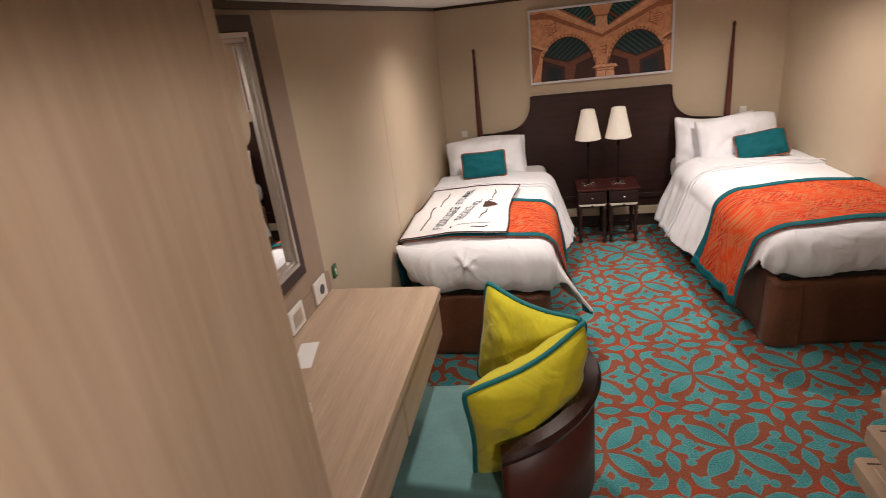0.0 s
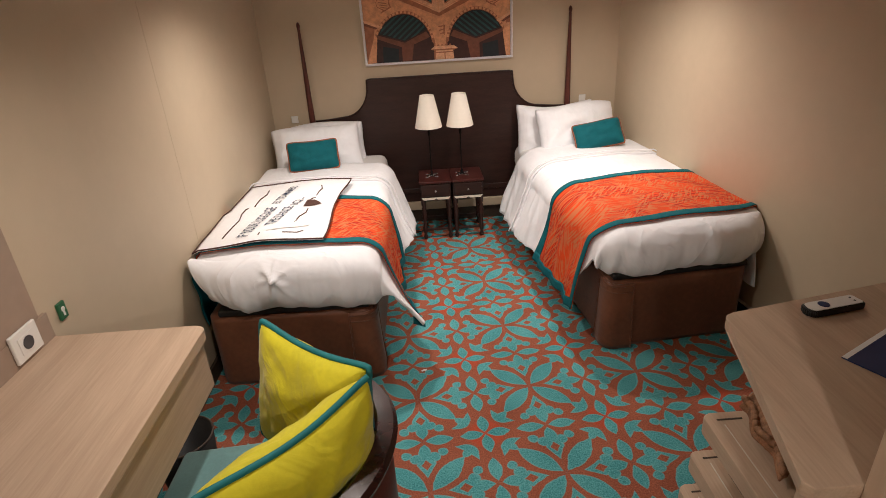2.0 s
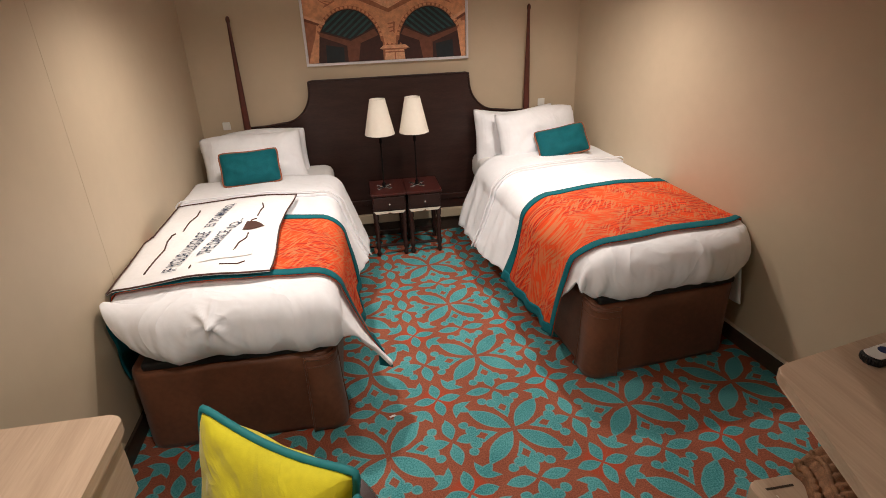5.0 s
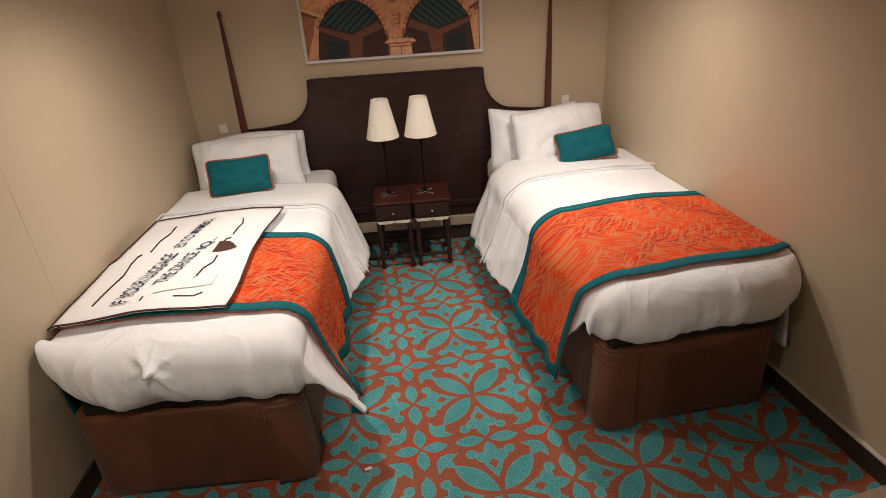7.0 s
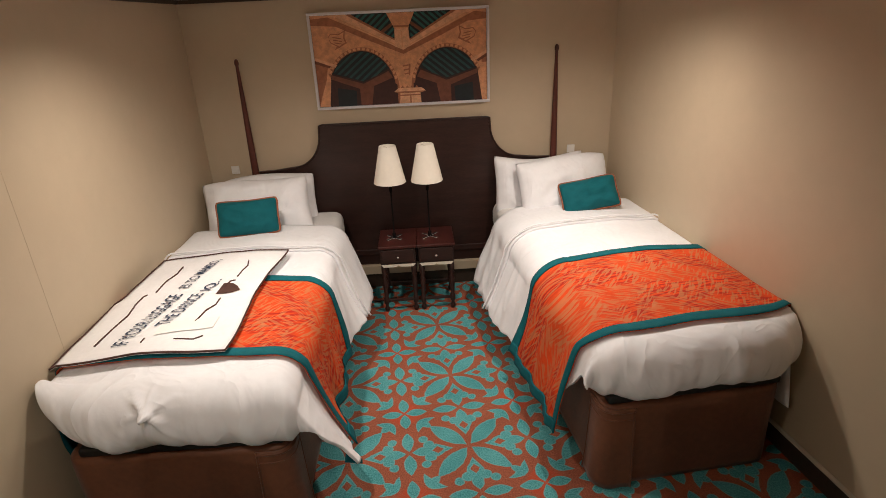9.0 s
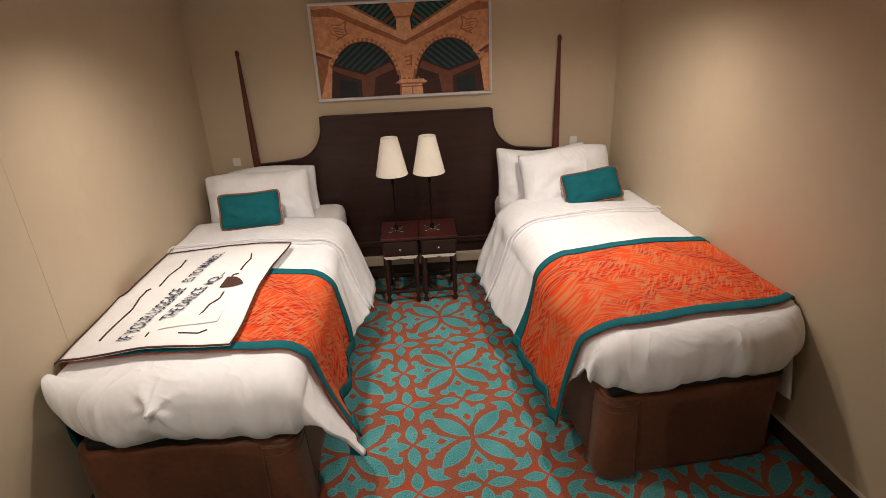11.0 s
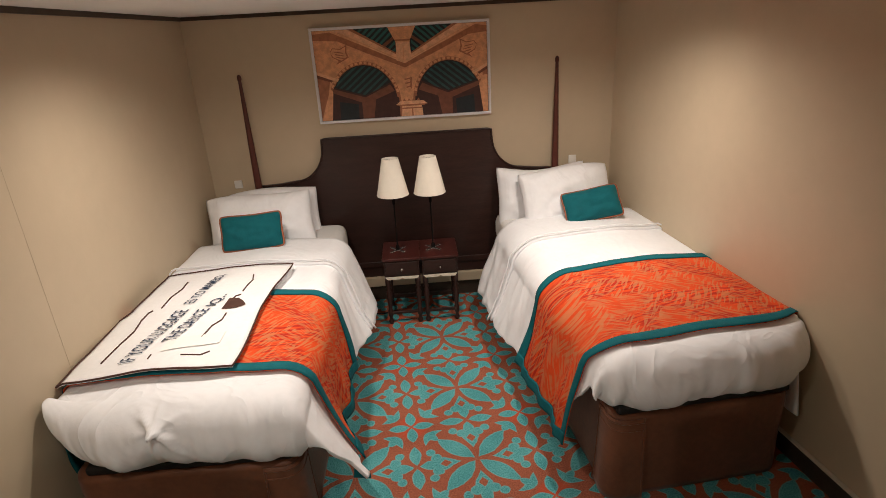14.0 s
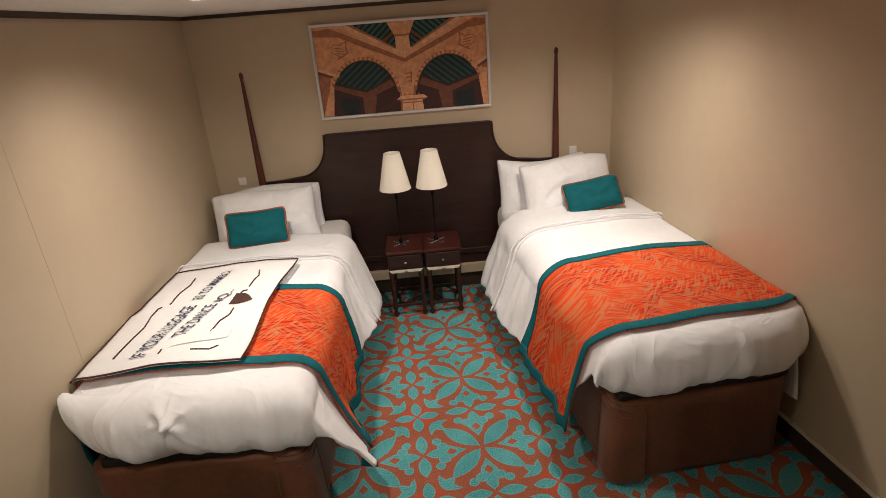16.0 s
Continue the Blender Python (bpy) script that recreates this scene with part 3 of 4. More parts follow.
def standing(x, y, z, lean, rz, roll=0.0):
    return Matrix.Translation((x, y, z)) @ Matrix.Rotation(radians(rz), 4, "Z") @ Matrix.Rotation(radians(lean), 4, "X") @ Matrix.Rotation(radians(roll), 4, "Y")


PW = "plump white pillow leaning on the headboard"
cushion("pillow", 0.58, 0.36, 0.17, M_LINEN, PW, "pillow", "bed pillows", m=standing(-0.885, -0.15, 0.695, -14, 2, -3), seed=2)
cushion("pillow", 0.645, 0.375, 0.19, M_LINEN, "plump white pillow propped against another pillow", "pillow", "bed pillows", m=standing(-0.925, -0.33, 0.715, -27, 3, -5), seed=3)
cushion("pillow", 0.60, 0.385, 0.17, M_LINEN, PW, "pillow", "bed pillows", m=standing(0.835, -0.16, 0.722, -16, 4, 1), seed=5)
cushion("pillow", 0.62, 0.40, 0.19, M_LINEN, "plump white pillow propped against another pillow", "pillow", "bed pillows", m=standing(0.965, -0.30, 0.735, -30, 10, 1), seed=7)
cushion("throw_cushion", 0.345, 0.205, 0.11, M_TEAL, "teal rectangular cushion with orange-brown piping", "cushion", "teal cushions", M_PIPE, standing(-0.91, -0.60, 0.752, -28, 6, -2), 0.007, 4)
cushion("throw_cushion", 0.345, 0.205, 0.11, M_TEAL, "teal rectangular cushion with orange-brown piping", "cushion", "teal cushions", M_PIPE, standing(1.06, -0.50, 0.740, -38, -8, -10), 0.007, 6)


# ---------- headboard ----------
def headboard():
    h = thing("headboard", (0, 0, 0), "dark wooden headboard with curved shoulders and tapered posts", "headboard")
    half = [(0.0, 1.150), (0.52, 1.150), (0.541, 1.146), (0.543, 1.10)]
    for k in range(1, 11):
        an = radians(9 * k)
        half.append((0.543 + 0.20 * (1 - math.cos(an)), 1.10 - 0.215 * math.sin(an)))
    half += [(0.86, 0.872), (0.985, 0.868)]
    outline = [(-x, z) for x, z in half[::-1]] + half[1:]
    pts = outline + [(0.985, 0.176), (-0.985, 0.176)]
    bm = prism([(x, z) for x, z in pts], 0.0, 0.045)
    bm.transform(Matrix.Translation((-0.01, -0.0005, 0)) @ Matrix.Rotation(radians(90), 4, "X"))
    part("panel", bm, M_DARKWOOD, h)
    edge = [(x - 0.01, -0.047, z) for x, z in outline]
    part("edge_moulding", tube(edge, 0.007, 6), M_DARKWOOD, h, "", True)
    part("lower_rail", box(-0.98, 0.96, -0.06, -0.0465, 0.25, 0.29, 0.004), M_DARKWOOD, h)
    for x in (-0.985, 0.945):
        part("post", lathe([(0.026, 0.176), (0.026, 0.60), (0.023, 0.86), (0.018, 1.15), (0.0125, 1.40), (0.0095, 1.53), (0.0125, 1.535), (0.0135, 1.545), (0.011, 1.558), (0.004, 1.567)], 16, (x, -0.062, 0)), M_POST, h, "tapered mahogany post", True)
    return h


headboard()


# ---------- nightstands and lamps ----------
def nightstand(x, y):
    w, d, h = 0.236, 0.30, 0.46
    n = thing("nightstand", (x, y, 0), "small dark mahogany nightstand with one drawer and turned legs", "nightstand", "nightstand pair")
    part("top", box(-w / 2, w / 2, -d / 2 - 0.008, d / 2, h - 0.018, h, 0.004), M_REDWOOD, n, "polished reddish top")
    part("case", box(-w / 2 + 0.008, w / 2 - 0.008, -d / 2 + 0.006, d / 2, h - 0.125, h - 0.0185, 0.002), M_DARKWOOD, n)
    dr = part("drawer_front", box(-w / 2 + 0.018, w / 2 - 0.018, -d / 2 - 0.004, -d / 2 + 0.0055, h - 0.112, h - 0.028, 0.003), M_DARKWOOD, n)
    part("knob", lathe([(0.003, 0.0), (0.003, 0.012), (0.008, 0.016), (0.008, 0.022), (0.003, 0.026)], 12), M_CHROME, dr, "small silver knob", True).matrix_local = Matrix.Translation((0, -d / 2 - 0.003, h - 0.07)) @ Matrix.Rotation(radians(90), 4, "X")
    # pale scalloped apron edge
    pts = [(-w / 2 + 0.012, 0.0), (w / 2 - 0.012, 0.0), (w / 2 - 0.026, -0.017), (0.014, -0.017), (0.0, -0.006), (-0.014, -0.017), (-w / 2 + 0.026, -0.017)]
    bm = prism(pts, 0.0, 0.006)
    bm.transform(Matrix.Translation((0, -d / 2 + 0.005, h - 0.126)) @ Matrix.Rotation(radians(90), 4, "X"))
    part("apron", bm, M_LEDGE, n, "pale apron edge")
    prof = [(0.011, 0.0), (0.015, 0.02), (0.009, 0.035), (0.009, 0.05), (0.014, 0.06), (0.014, 0.095), (0.009, 0.105), (0.012, 0.16), (0.014, 0.215), (0.009, 0.235), (0.015, 0.25), (0.009, 0.262), (0.014, 0.275), (0.014, h - 0.1255)]
    prof = [(r * 1.25, z) for r, z in prof]
    for sx in (-1, 1):
        for sy in (-1, 1):
            part("leg", lathe(prof, 12, (sx * (w / 2 - 0.024), sy * (d / 2 - 0.022), 0)), M_DARKWOOD, n, "", True)
    for sy in (-1, 1):
        part("stretcher", box(-w / 2 + 0.035, w / 2 - 0.035, sy * (d / 2 - 0.022) - 0.008, sy * (d / 2 - 0.022) + 0.008, 0.068, 0.086, 0.003), M_DARKWOOD, n)
    for sx in (-1, 1):
        part("stretcher", box(sx * (w / 2 - 0.024) - 0.008, sx * (w / 2 - 0.024) + 0.008, -d / 2 + 0.035, d / 2 - 0.035, 0.068, 0.086, 0.003), M_DARKWOOD, n)
    return n


nightstand(-0.099, -0.285)
nightstand(0.139, -0.285)


def table_lamp(x, y):
    l = thing("table_lamp", (x, y, 0.46), "table lamp with tapered cream shade and dark stem, switched off", "lamp", "bedside lamps")
    part("stem", lathe([(0.012, 0.006), (0.012, 0.03), (0.0045, 0.04), (0.0045, 0.30), (0.010, 0.31), (0.010, 0.36), (0.004, 0.365), (0.004, 0.565)], 12), M_STEM, l, "dark stem", True)
    for k in range(4):
        bm = box(0.008, 0.062, -0.009, 0.009, 0.0005, 0.007, 0.002)
        bm.transform(Matrix.Rotation(radians(45 + 90 * k), 4, "Z"))
        part("foot", bm, M_CHROME, l, "chrome cross foot")
    sh = part("shade", lathe([(0.098, 0.368), (0.050, 0.592), (0.048, 0.592), (0.096, 0.368)], 40, cap=False), M_SHADE, l, "tapered cream shade", True)
    part("shade_rim", tube([(0.097 * math.cos(a), 0.097 * math.sin(a), 0.369) for a in np.linspace(0, 2 * math.pi, 40, endpoint=False)], 0.002, 6, True), M_SHADE, sh, "", True)
    for k in range(3):
        bm = box(0.004, 0.049, -0.0015, 0.0015, 0.580, 0.583)
        bm.transform(Matrix.Rotation(radians(120 * k), 4, "Z"))
        part("spider", bm, M_CHROME, sh)
    return l


table_lamp(-0.118, -0.30)
table_lamp(0.108, -0.30)


def cover_plate(x, y, z, w, h, rz, label, name="wall_socket", inner=True, face=M_WHITE, kind=0):
    s = thing(name, (x, y, z), label, "socket" if name == "wall_socket" else name.split("_")[-1], "", rz)
    part("plate", box(-w / 2, w / 2, -0.010, -0.0005, -h / 2, h / 2, 0.003), face, s)
    if inner:
        part("insert", box(-w * 0.30, w * 0.30, -0.0125, -0.0105, -h * 0.3, h * 0.3, 0.001), M_WHITE if kind != 1 else M_SILVER, s)
        if kind == 2:
            for dx in (-0.009, 0.009):
                part("slot", box(dx - 0.002, dx + 0.002, -0.0142, -0.0128, -0.008, 0.008), M_GREY, s)
        if kind == 3:
            part("well", lathe([(0.019, 0.0), (0.019, 0.002)], 20), M_GREY, s).matrix_local = Matrix.Translation((0, -0.0128, 0)) @ Matrix.Rotation(radians(90), 4, "X")
    return s


cover_plate(-1.127, 0, 0.885, 0.05, 0.052, 0, "white wall socket beside the headboard post")
cover_plate(1.075, 0, 0.908, 0.05, 0.052, 0, "white wall socket beside the headboard post")


# ---------- wall picture ----------
def picture():
    x0, x1, z0, z1 = -0.545, 0.537, 1.24, 1.80
    p = thing("wall_picture", ((x0 + x1) / 2, 0, (z0 + z1) / 2), "photograph of sandstone arches in a silver frame", "picture")
    w, h = x1 - x0, z1 - z0
    part("backing", box(-w / 2 + 0.01, w / 2 - 0.01, -0.018, -0.0005, -h / 2 + 0.01, h / 2 - 0.01), M_GREY, p)
    for a, b, c, d in ((-w / 2, w / 2, -h / 2, -h / 2 + 0.016), (-w / 2, w / 2, h / 2 - 0.016, h / 2), (-w / 2, -w / 2 + 0.016, -h / 2 + 0.0165, h / 2 - 0.0165), (w / 2 - 0.016, w / 2, -h / 2 + 0.0165, h / 2 - 0.0165)):
        part("frame_bar", box(a, b, -0.034, -0.0005, c, d, 0.003), M_PICFRAME, p, "silver frame bar")
    cols = [(0.82, 0.40, 0.205), (0.44, 0.17, 0.085), (0.060, 0.020, 0.016), (0.025, 0.135, 0.125), (0.010, 0.020, 0.026), (0.21, 0.075, 0.042), (0.90, 0.50, 0.29), (0.022, 0.085, 0.09)]
    mats = [mat("print_ink", tuple(0.80 * k for k in c), 0.45, vary=0.22, scale=38) for c in cols]
    bm = bmesh.new()
    iw, ih = w - 0.034, h - 0.034
    layer = [0]

    def poly(points, mi):
        """points in 0..1, from the lower left of the print."""
        layer[0] += 1
        y = -0.0185 - 0.00005 * layer[0]
        f = bm.faces.new([bm.verts.new(((min(1, max(0, u)) - 0.5) * iw, y, (min(1, max(0, v)) - 0.5) * ih)) for u, v in points])
        f.material_index = mi

    def arc(cx, cy, rx, ry, a0, a1, n=20):
        return [(cx + rx * math.cos(radians(a0 + (a1 - a0) * i / n)), cy + ry * math.sin(radians(a0 + (a1 - a0) * i / n))) for i in range(n + 1)]

    def strips(inside, fx, u0, u1, step, wide, slope, ink=3):
        """Parallel slanted beams, cut off where inside() ends."""
        for k in range(int((u1 - u0) / step)):
            ends = []
            for du in (0, wide):
                run = [(u0 + k * step + du + q * 0.004, q * 0.004 * slope) for q in range(0, 240)]
                run = [r for r in run if inside(*r)]
                ends.append((run[0], run[-1]) if len(run) > 3 else None)
            if ends[0] and ends[1]:
                poly(fx([ends[0][0], ends[1][0], ends[1][1], ends[0][1]]), ink)

    poly([(0, 0), (1, 0), (1, 1), (0, 1)], 0)
    for s in (0, 1):
        def fx(pts):
            return [(1.03 - u, v) for u, v in pts] if s else pts
        # the roof seen above the cornice
        poly(fx([(0.235, 1.0), (0.44, 1.0), (0.47, 0.90), (0.50, 0.86), (0.50, 0.62), (0.38, 0.76), (0.24, 0.94)]), 4)
        strips(lambda u, v: 0.99 - (u - 0.235) * 1.42 < v < 1.0 and u < min(0.47, 0.452 + (1 - v) * 0.25), fx, -0.30, 0.45, 0.040, 0.021, 1.75)
        poly(fx([(0.36, 0.77), (0.385, 0.755), (0.475, 0.885), (0.465, 0.91)]), 5)
        # cornice bands
        poly(fx([(0.0, 0.965), (0.10, 0.98), (0.515, 0.605), (0.515, 0.555), (0.30, 0.735), (0.14, 0.88), (0.0, 0.90)]), 1)
        poly(fx([(0.10, 1.0), (0.21, 1.0), (0.515, 0.665), (0.515, 0.60)]), 6)
        poly(fx([(0.20, 1.0), (0.23, 1.0), (0.515, 0.672), (0.515, 0.657)]), 1)
        poly(fx([(0.13, 0.975), (0.145, 0.975), (0.515, 0.625), (0.515, 0.615)]), 0)
        # arch with its dark hall behind
        ring = arc(0.265, 0.16, 0.215, 0.49, 5, 155)
        poly(fx([(0.10, 0.0), (0.48, 0.0)] + ring + [(0.09, 0.3)]), 1)
        for k in range(1, 20):                    # stones of the arch
            a = 8 + 7.4 * k
            poly(fx(arc(0.265, 0.16, 0.213, 0.486, a, a + 4.6, 2) + arc(0.265, 0.16, 0.199, 0.458, a + 4.6, a, 2)), 0)
        poly(fx([(0.06, 0.0), (0.465, 0.0)] + arc(0.265, 0.16, 0.195, 0.45, 5, 150) + [(0.085, 0.36)]), 2)
        # ceiling of the hall
        poly(fx(arc(0.265, 0.16, 0.192, 0.445, 33, 150) + [(0.085, 0.38), (0.27, 0.265)]), 4)
        strips(lambda u, v: ((u - 0.265) / 0.19) ** 2 + ((v - 0.16) / 0.44) ** 2 < 1 and v > 0.27 + abs(u - 0.27) * (0.62 if u < 0.27 else 0.75), fx, -0.20, 0.40, 0.046, 0.021, 1.6, 7)
        poly(fx([(0.085, 0.36), (0.27, 0.245), (0.42, 0.375), (0.445, 0.30), (0.33, 0.215), (0.31, 0.0), (0.245, 0.0), (0.245, 0.19), (0.085, 0.31)]), 5)
        poly(fx([(0.325, 0.0)] + arc(0.42, 0.02, 0.095, 0.23, 180, 60) + [(0.467, 0.0)]), 2)
        poly(fx([(0.11, 0.0), (0.22, 0.0), (0.225, 0.17), (0.115, 0.21)]), 4)
        # side column and capital, a carved shield
        poly(fx([(0.0, 0.0), (0.015, 0.10), (0.055, 0.30), (0.07, 0.44), (0.0, 0.50)] if not s else [(0.03, 0.43), (0.06, 0.42), (0.06, 0.46), (0.03, 0.5)]), 1)
        poly(fx([(0.0, 0.56), (0.125, 0.465), (0.115, 0.44), (0.0, 0.525)]), 6)
        poly(fx([(0.0, 0.525), (0.09, 0.455), (0.08, 0.435), (0.0, 0.49)]), 5)
        poly(fx([(0.09, 0.77), (0.105, 0.81), (0.15, 0.80), (0.19, 0.84), (0.185, 0.76), (0.195, 0.70), (0.15, 0.655), (0.12, 0.63), (0.135, 0.67), (0.10, 0.71)]), 1)
        poly(fx([(0.092, 0.765), (0.108, 0.80), (0.15, 0.788), (0.182, 0.82), (0.176, 0.76), (0.184, 0.71), (0.15, 0.67), (0.105, 0.715)]), 0)
        for k in range(3):
            poly(fx([(0.112 + 0.006 * k, 0.775 - 0.03 * k), (0.165 + 0.004 * k, 0.755 - 0.03 * k), (0.165 + 0.004 * k, 0.745 - 0.03 * k), (0.112 + 0.006 * k, 0.765 - 0.03 * k)]), 1)
    # middle column, its capital and the pillar above
    poly([(0.475, 0.0), (0.605, 0.0), (0.60, 0.13), (0.485, 0.13)], 6)
    poly([(0.538, 0.0), (0.546, 0.0), (0.546, 0.085), (0.538, 0.085)], 1)
    poly([(0.475, 0.085), (0.605, 0.085), (0.60, 0.10), (0.48, 0.10)], 1)
    poly([(0.445, 0.135), (0.635, 0.135), (0.61, 0.175), (0.47, 0.175)], 6)
    poly([(0.47, 0.118), (0.61, 0.118), (0.635, 0.137), (0.445, 0.137)], 1)
    for k in range(4):
        poly([(0.487 + 0.028 * k, 0.178), (0.497 + 0.028 * k, 0.205), (0.507 + 0.028 * k, 0.178)], 1)
    poly([(0.468, 0.64), (0.515, 0.605), (0.558, 0.64), (0.552, 0.83), (0.472, 0.83)], 6)
    poly([(0.508, 0.64), (0.514, 0.63), (0.516, 0.80), (0.510, 0.80)], 0)
    poly([(0.43, 1.0), (0.59, 1.0), (0.556, 0.86), (0.552, 0.83), (0.472, 0.83), (0.466, 0.86)], 0)
    poly([(0.464, 0.865), (0.558, 0.865), (0.552, 0.845), (0.472, 0.845)], 1)
    for k in range(3):
        poly([(0.505 + 0.004 * k, 0.43 - 0.045 * k), (0.54, 0.44 - 0.045 * k), (0.54, 0.425 - 0.045 * k), (0.508 + 0.004 * k, 0.415 - 0.045 * k)], 1)
    poly([(0.542, 0.45), (0.552, 0.44), (0.546, 0.31), (0.538, 0.33)], 1)
    me_ob = part("print", bm, mats, p, "sandstone arches with teal beams")
    return p


M_PICFRAME = mat("pale_silver_frame", (0.70, 0.69, 0.72), 0.35, metal=0.3, vary=0.05)
picture()


# ---------- luggage mat on the bed ----------
def luggage_mat():
    m = thing("luggage_mat", (-0.98, -1.40, 0.66), "white felt luggage mat with brown edging and navy lettering", "mat")
    inv = m.matrix_world.inverted()

    def top(x, y):
        a = -(x + 0.43)
        return LEFT.drape(a, -y, 0.034).z

    def on(x, y, up=0.0):
        """A point on the mat over the place x, y."""
        lift = 0.004 + 0.006 * math.sin(9 * x + 5 * y) * max(0, (-1.5 - y)) * 2
        return inv @ Vector((x, y, top(x, y) + lift + up))

    def f(u, v):
        left = -1.284 + (0.045 if v > 0.54 else 0.0) + 0.006 * math.sin(9 * v)
        right = -0.672 + 0.032 * v + 0.012 * math.sin(7 * v + 1)
        x = left + (right - left) * u
        y = -1.872 + 0.882 * v - (0.028 * math.sin(math.pi * u) + 0.010 * math.sin(7.5 * u + 0.6)) * (1 - v) + 0.05 * u * v
        return on(x, y)
    part("felt", grid(f, 30, 40, 0.004), M_FELT, m, "", True)
    loop = [f(i / 20, 0) for i in range(20)] + [f(1, i / 30) for i in range(30)] + [f(1 - i / 20, 1) for i in range(20)] + [f(0, 1 - i / 30) for i in range(30)]
    part("edging", tube([p + Vector((0, 0, 0.002)) for p in loop], 0.0038, 6, True), M_BROWNEDGE, m, "brown stitched edging", True)

    def stroke(pts, wdt):
        fine = []
        for (x0, y0), (x1, y1) in zip(pts, pts[1:]):
            fine += [on(x0 + (x1 - x0) * k / 6, y0 + (y1 - y0) * k / 6, 0.0015) for k in range(6)]
        part("printed_line", tube(fine, wdt, 5), M_BROWNEDGE, m, "", True)
    stroke([(-1.165, -1.79), (-1.16, -1.66), (-1.15, -1.56), (-1.165, -1.46), (-1.16, -1.40), (-1.145, -1.38)], 0.0036)
    stroke([(-1.118, -1.365), (-1.115, -1.26), (-1.095, -1.18), (-1.10, -1.085)], 0.0036)
    stroke([(-0.838, -1.673), (-0.83, -1.58), (-0.805, -1.53), (-0.805, -1.46)], 0.0036)
    stroke([(-0.83, -1.40), (-0.815, -1.345), (-0.81, -1.315), (-0.785, -1.30)], 0.0036)
    stroke([(-0.79, -1.27), (-0.785, -1.20), (-0.775, -1.15), (-0.79, -1.075)], 0.0036)
    stroke([(-0.87, -1.80), (-0.80, -1.80), (-0.77, -1.77)], 0.0030)
    stroke([(-0.985, -1.81), (-0.985, -1.775)], 0.0030)
    bm = bmesh.new()
    bm.faces.new([bm.verts.new(on(x, y, 0.003)) for x, y in ((-0.838, -1.43), (-0.832, -1.33), (-0.79, -1.335), (-0.765, -1.36), (-0.74, -1.405), (-0.77, -1.425), (-0.80, -1.432))])
    part("half_moon", bm, M_BROWNEDGE, m, "brown half-moon print")
    part("tape", grid(lambda u, v: on(-0.955 + 0.20 * u, -1.77 + 0.085 * v + 0.05 * u, 0.004), 6, 3, 0.001), M_PAPER, m, "white paper strip")

    def letters(text, x, y, height, long, slope):
        cu = bpy.data.curves.new("lettering", "FONT")
        cu.body, cu.size, cu.extrude, cu.offset = text, 1.0, 0.0, 0.008
        ob = new("lettering", cu)
        me = bpy.data.meshes.new_from_object(ob)
        bpy.data.objects.remove(ob)
        wide = max(vt.co.x for vt in me.vertices)
        for vt in me.vertices:
            along = vt.co.x / wide * long
            vt.co = on(x - vt.co.y * height / 0.72 + along * slope, y + along, 0.0045)
        me.materials.append(M_INK)
        ob = new("lettering", me)
        ob.parent = m
        return ob
    letters("IF YOUR LUGGAGE", -1.035, -1.82, 0.060, 0.41, 0.13)
    letters("ES TO MAMBO,", -0.985, -1.35, 0.047, 0.29, 0.20)
    letters("THE DANCE", -0.93, -1.70, 0.055, 0.28, 0.15)
    letters("IQ..", -0.875, -1.40, 0.045, 0.11, 0.2)
    return m


luggage_mat()


# ---------- desk with mirror ----------
def desk():
    d = thing("desk", (XL, -3.465, 0), "pale oak wall-mounted desk with two shallow drawers", "desk")
    r, w, l = 0.03, 0.455, 1.19
    out = [(0.0005, -l / 2), (w, -l / 2)] + [(w - r + r * math.cos(radians(a)), l / 2 - r + r * math.sin(radians(a))) for a in range(0, 91, 15)] + [(0.0005, l / 2)]
    part("top", prism(out, 0.818, 0.85, 0.003), M_LIGHTWOOD, d)
    for y0, y1 in ((-l / 2 + 0.01, -0.028), (-0.012, l / 2 - 0.03)):
        bm = box(w - 0.028, w - 0.010, y0, y1, 0.655, 0.808, 0.003)
        part("drawer_front", bm, M_LIGHTWOOD, d)
    part("drawer_case", box(0.0005, w - 0.0285, -l / 2, l / 2 - 0.035, 0.66, 0.8175), M_TRIM, d, "dark drawer case")
    part("upstand", box(0.0005, 0.012, -l / 2, l / 2, 0.8505, 0.93), M_TAUPE, d, "taupe back panel")
    return d


desk()
structure("wall_panel_west", box(XL + 0.0005, XL + 0.010, -4.055, -2.90, 0.9305, CEIL - 0.023, 0.001), M_TAUPE, "taupe wall panel behind the mirror")


def mirror():
    m = thing("wall_mirror", (XL + 0.0105, -3.60, 1.42), "tall wall mirror in dark wood with a silver inner frame", "mirror")
    y0, y1, z0, z1 = -0.45, 0.50, -0.39, 0.44

    def bars(t, d0, d1, name, material, a):
        part(name, box(0, d1, y0 + a, y1 - a, z0 + a, z0 + a + t, 0.002), material, m)
        part(name, box(0, d1, y0 + a, y1 - a, z1 - a - t, z1 - a, 0.002), material, m)
        part(name, box(0, d1, y0 + a, y0 + a + t, z0 + a + t + 0.0003, z1 - a - t - 0.0003, 0.002), material, m)
        part(name, box(0, d1, y1 - a - t, y1 - a, z0 + a + t + 0.0003, z1 - a - t - 0.0003, 0.002), material, m)
    bars(0.045, 0, 0.028, "outer_frame_bar", M_DARKWOOD, 0.0)
    bars(0.014, 0, 0.034, "inner_frame_bar", M_SILVER, 0.0455)
    bars(0.012, 0, 0.026, "inner_frame_bar", M_SILVER, 0.060)
    part("mirror_glass", box(0.0, 0.012, y0 + 0.0725, y1 - 0.0725, z0 + 0.0725, z1 - 0.0725), M_MIRROR, m)
    return m


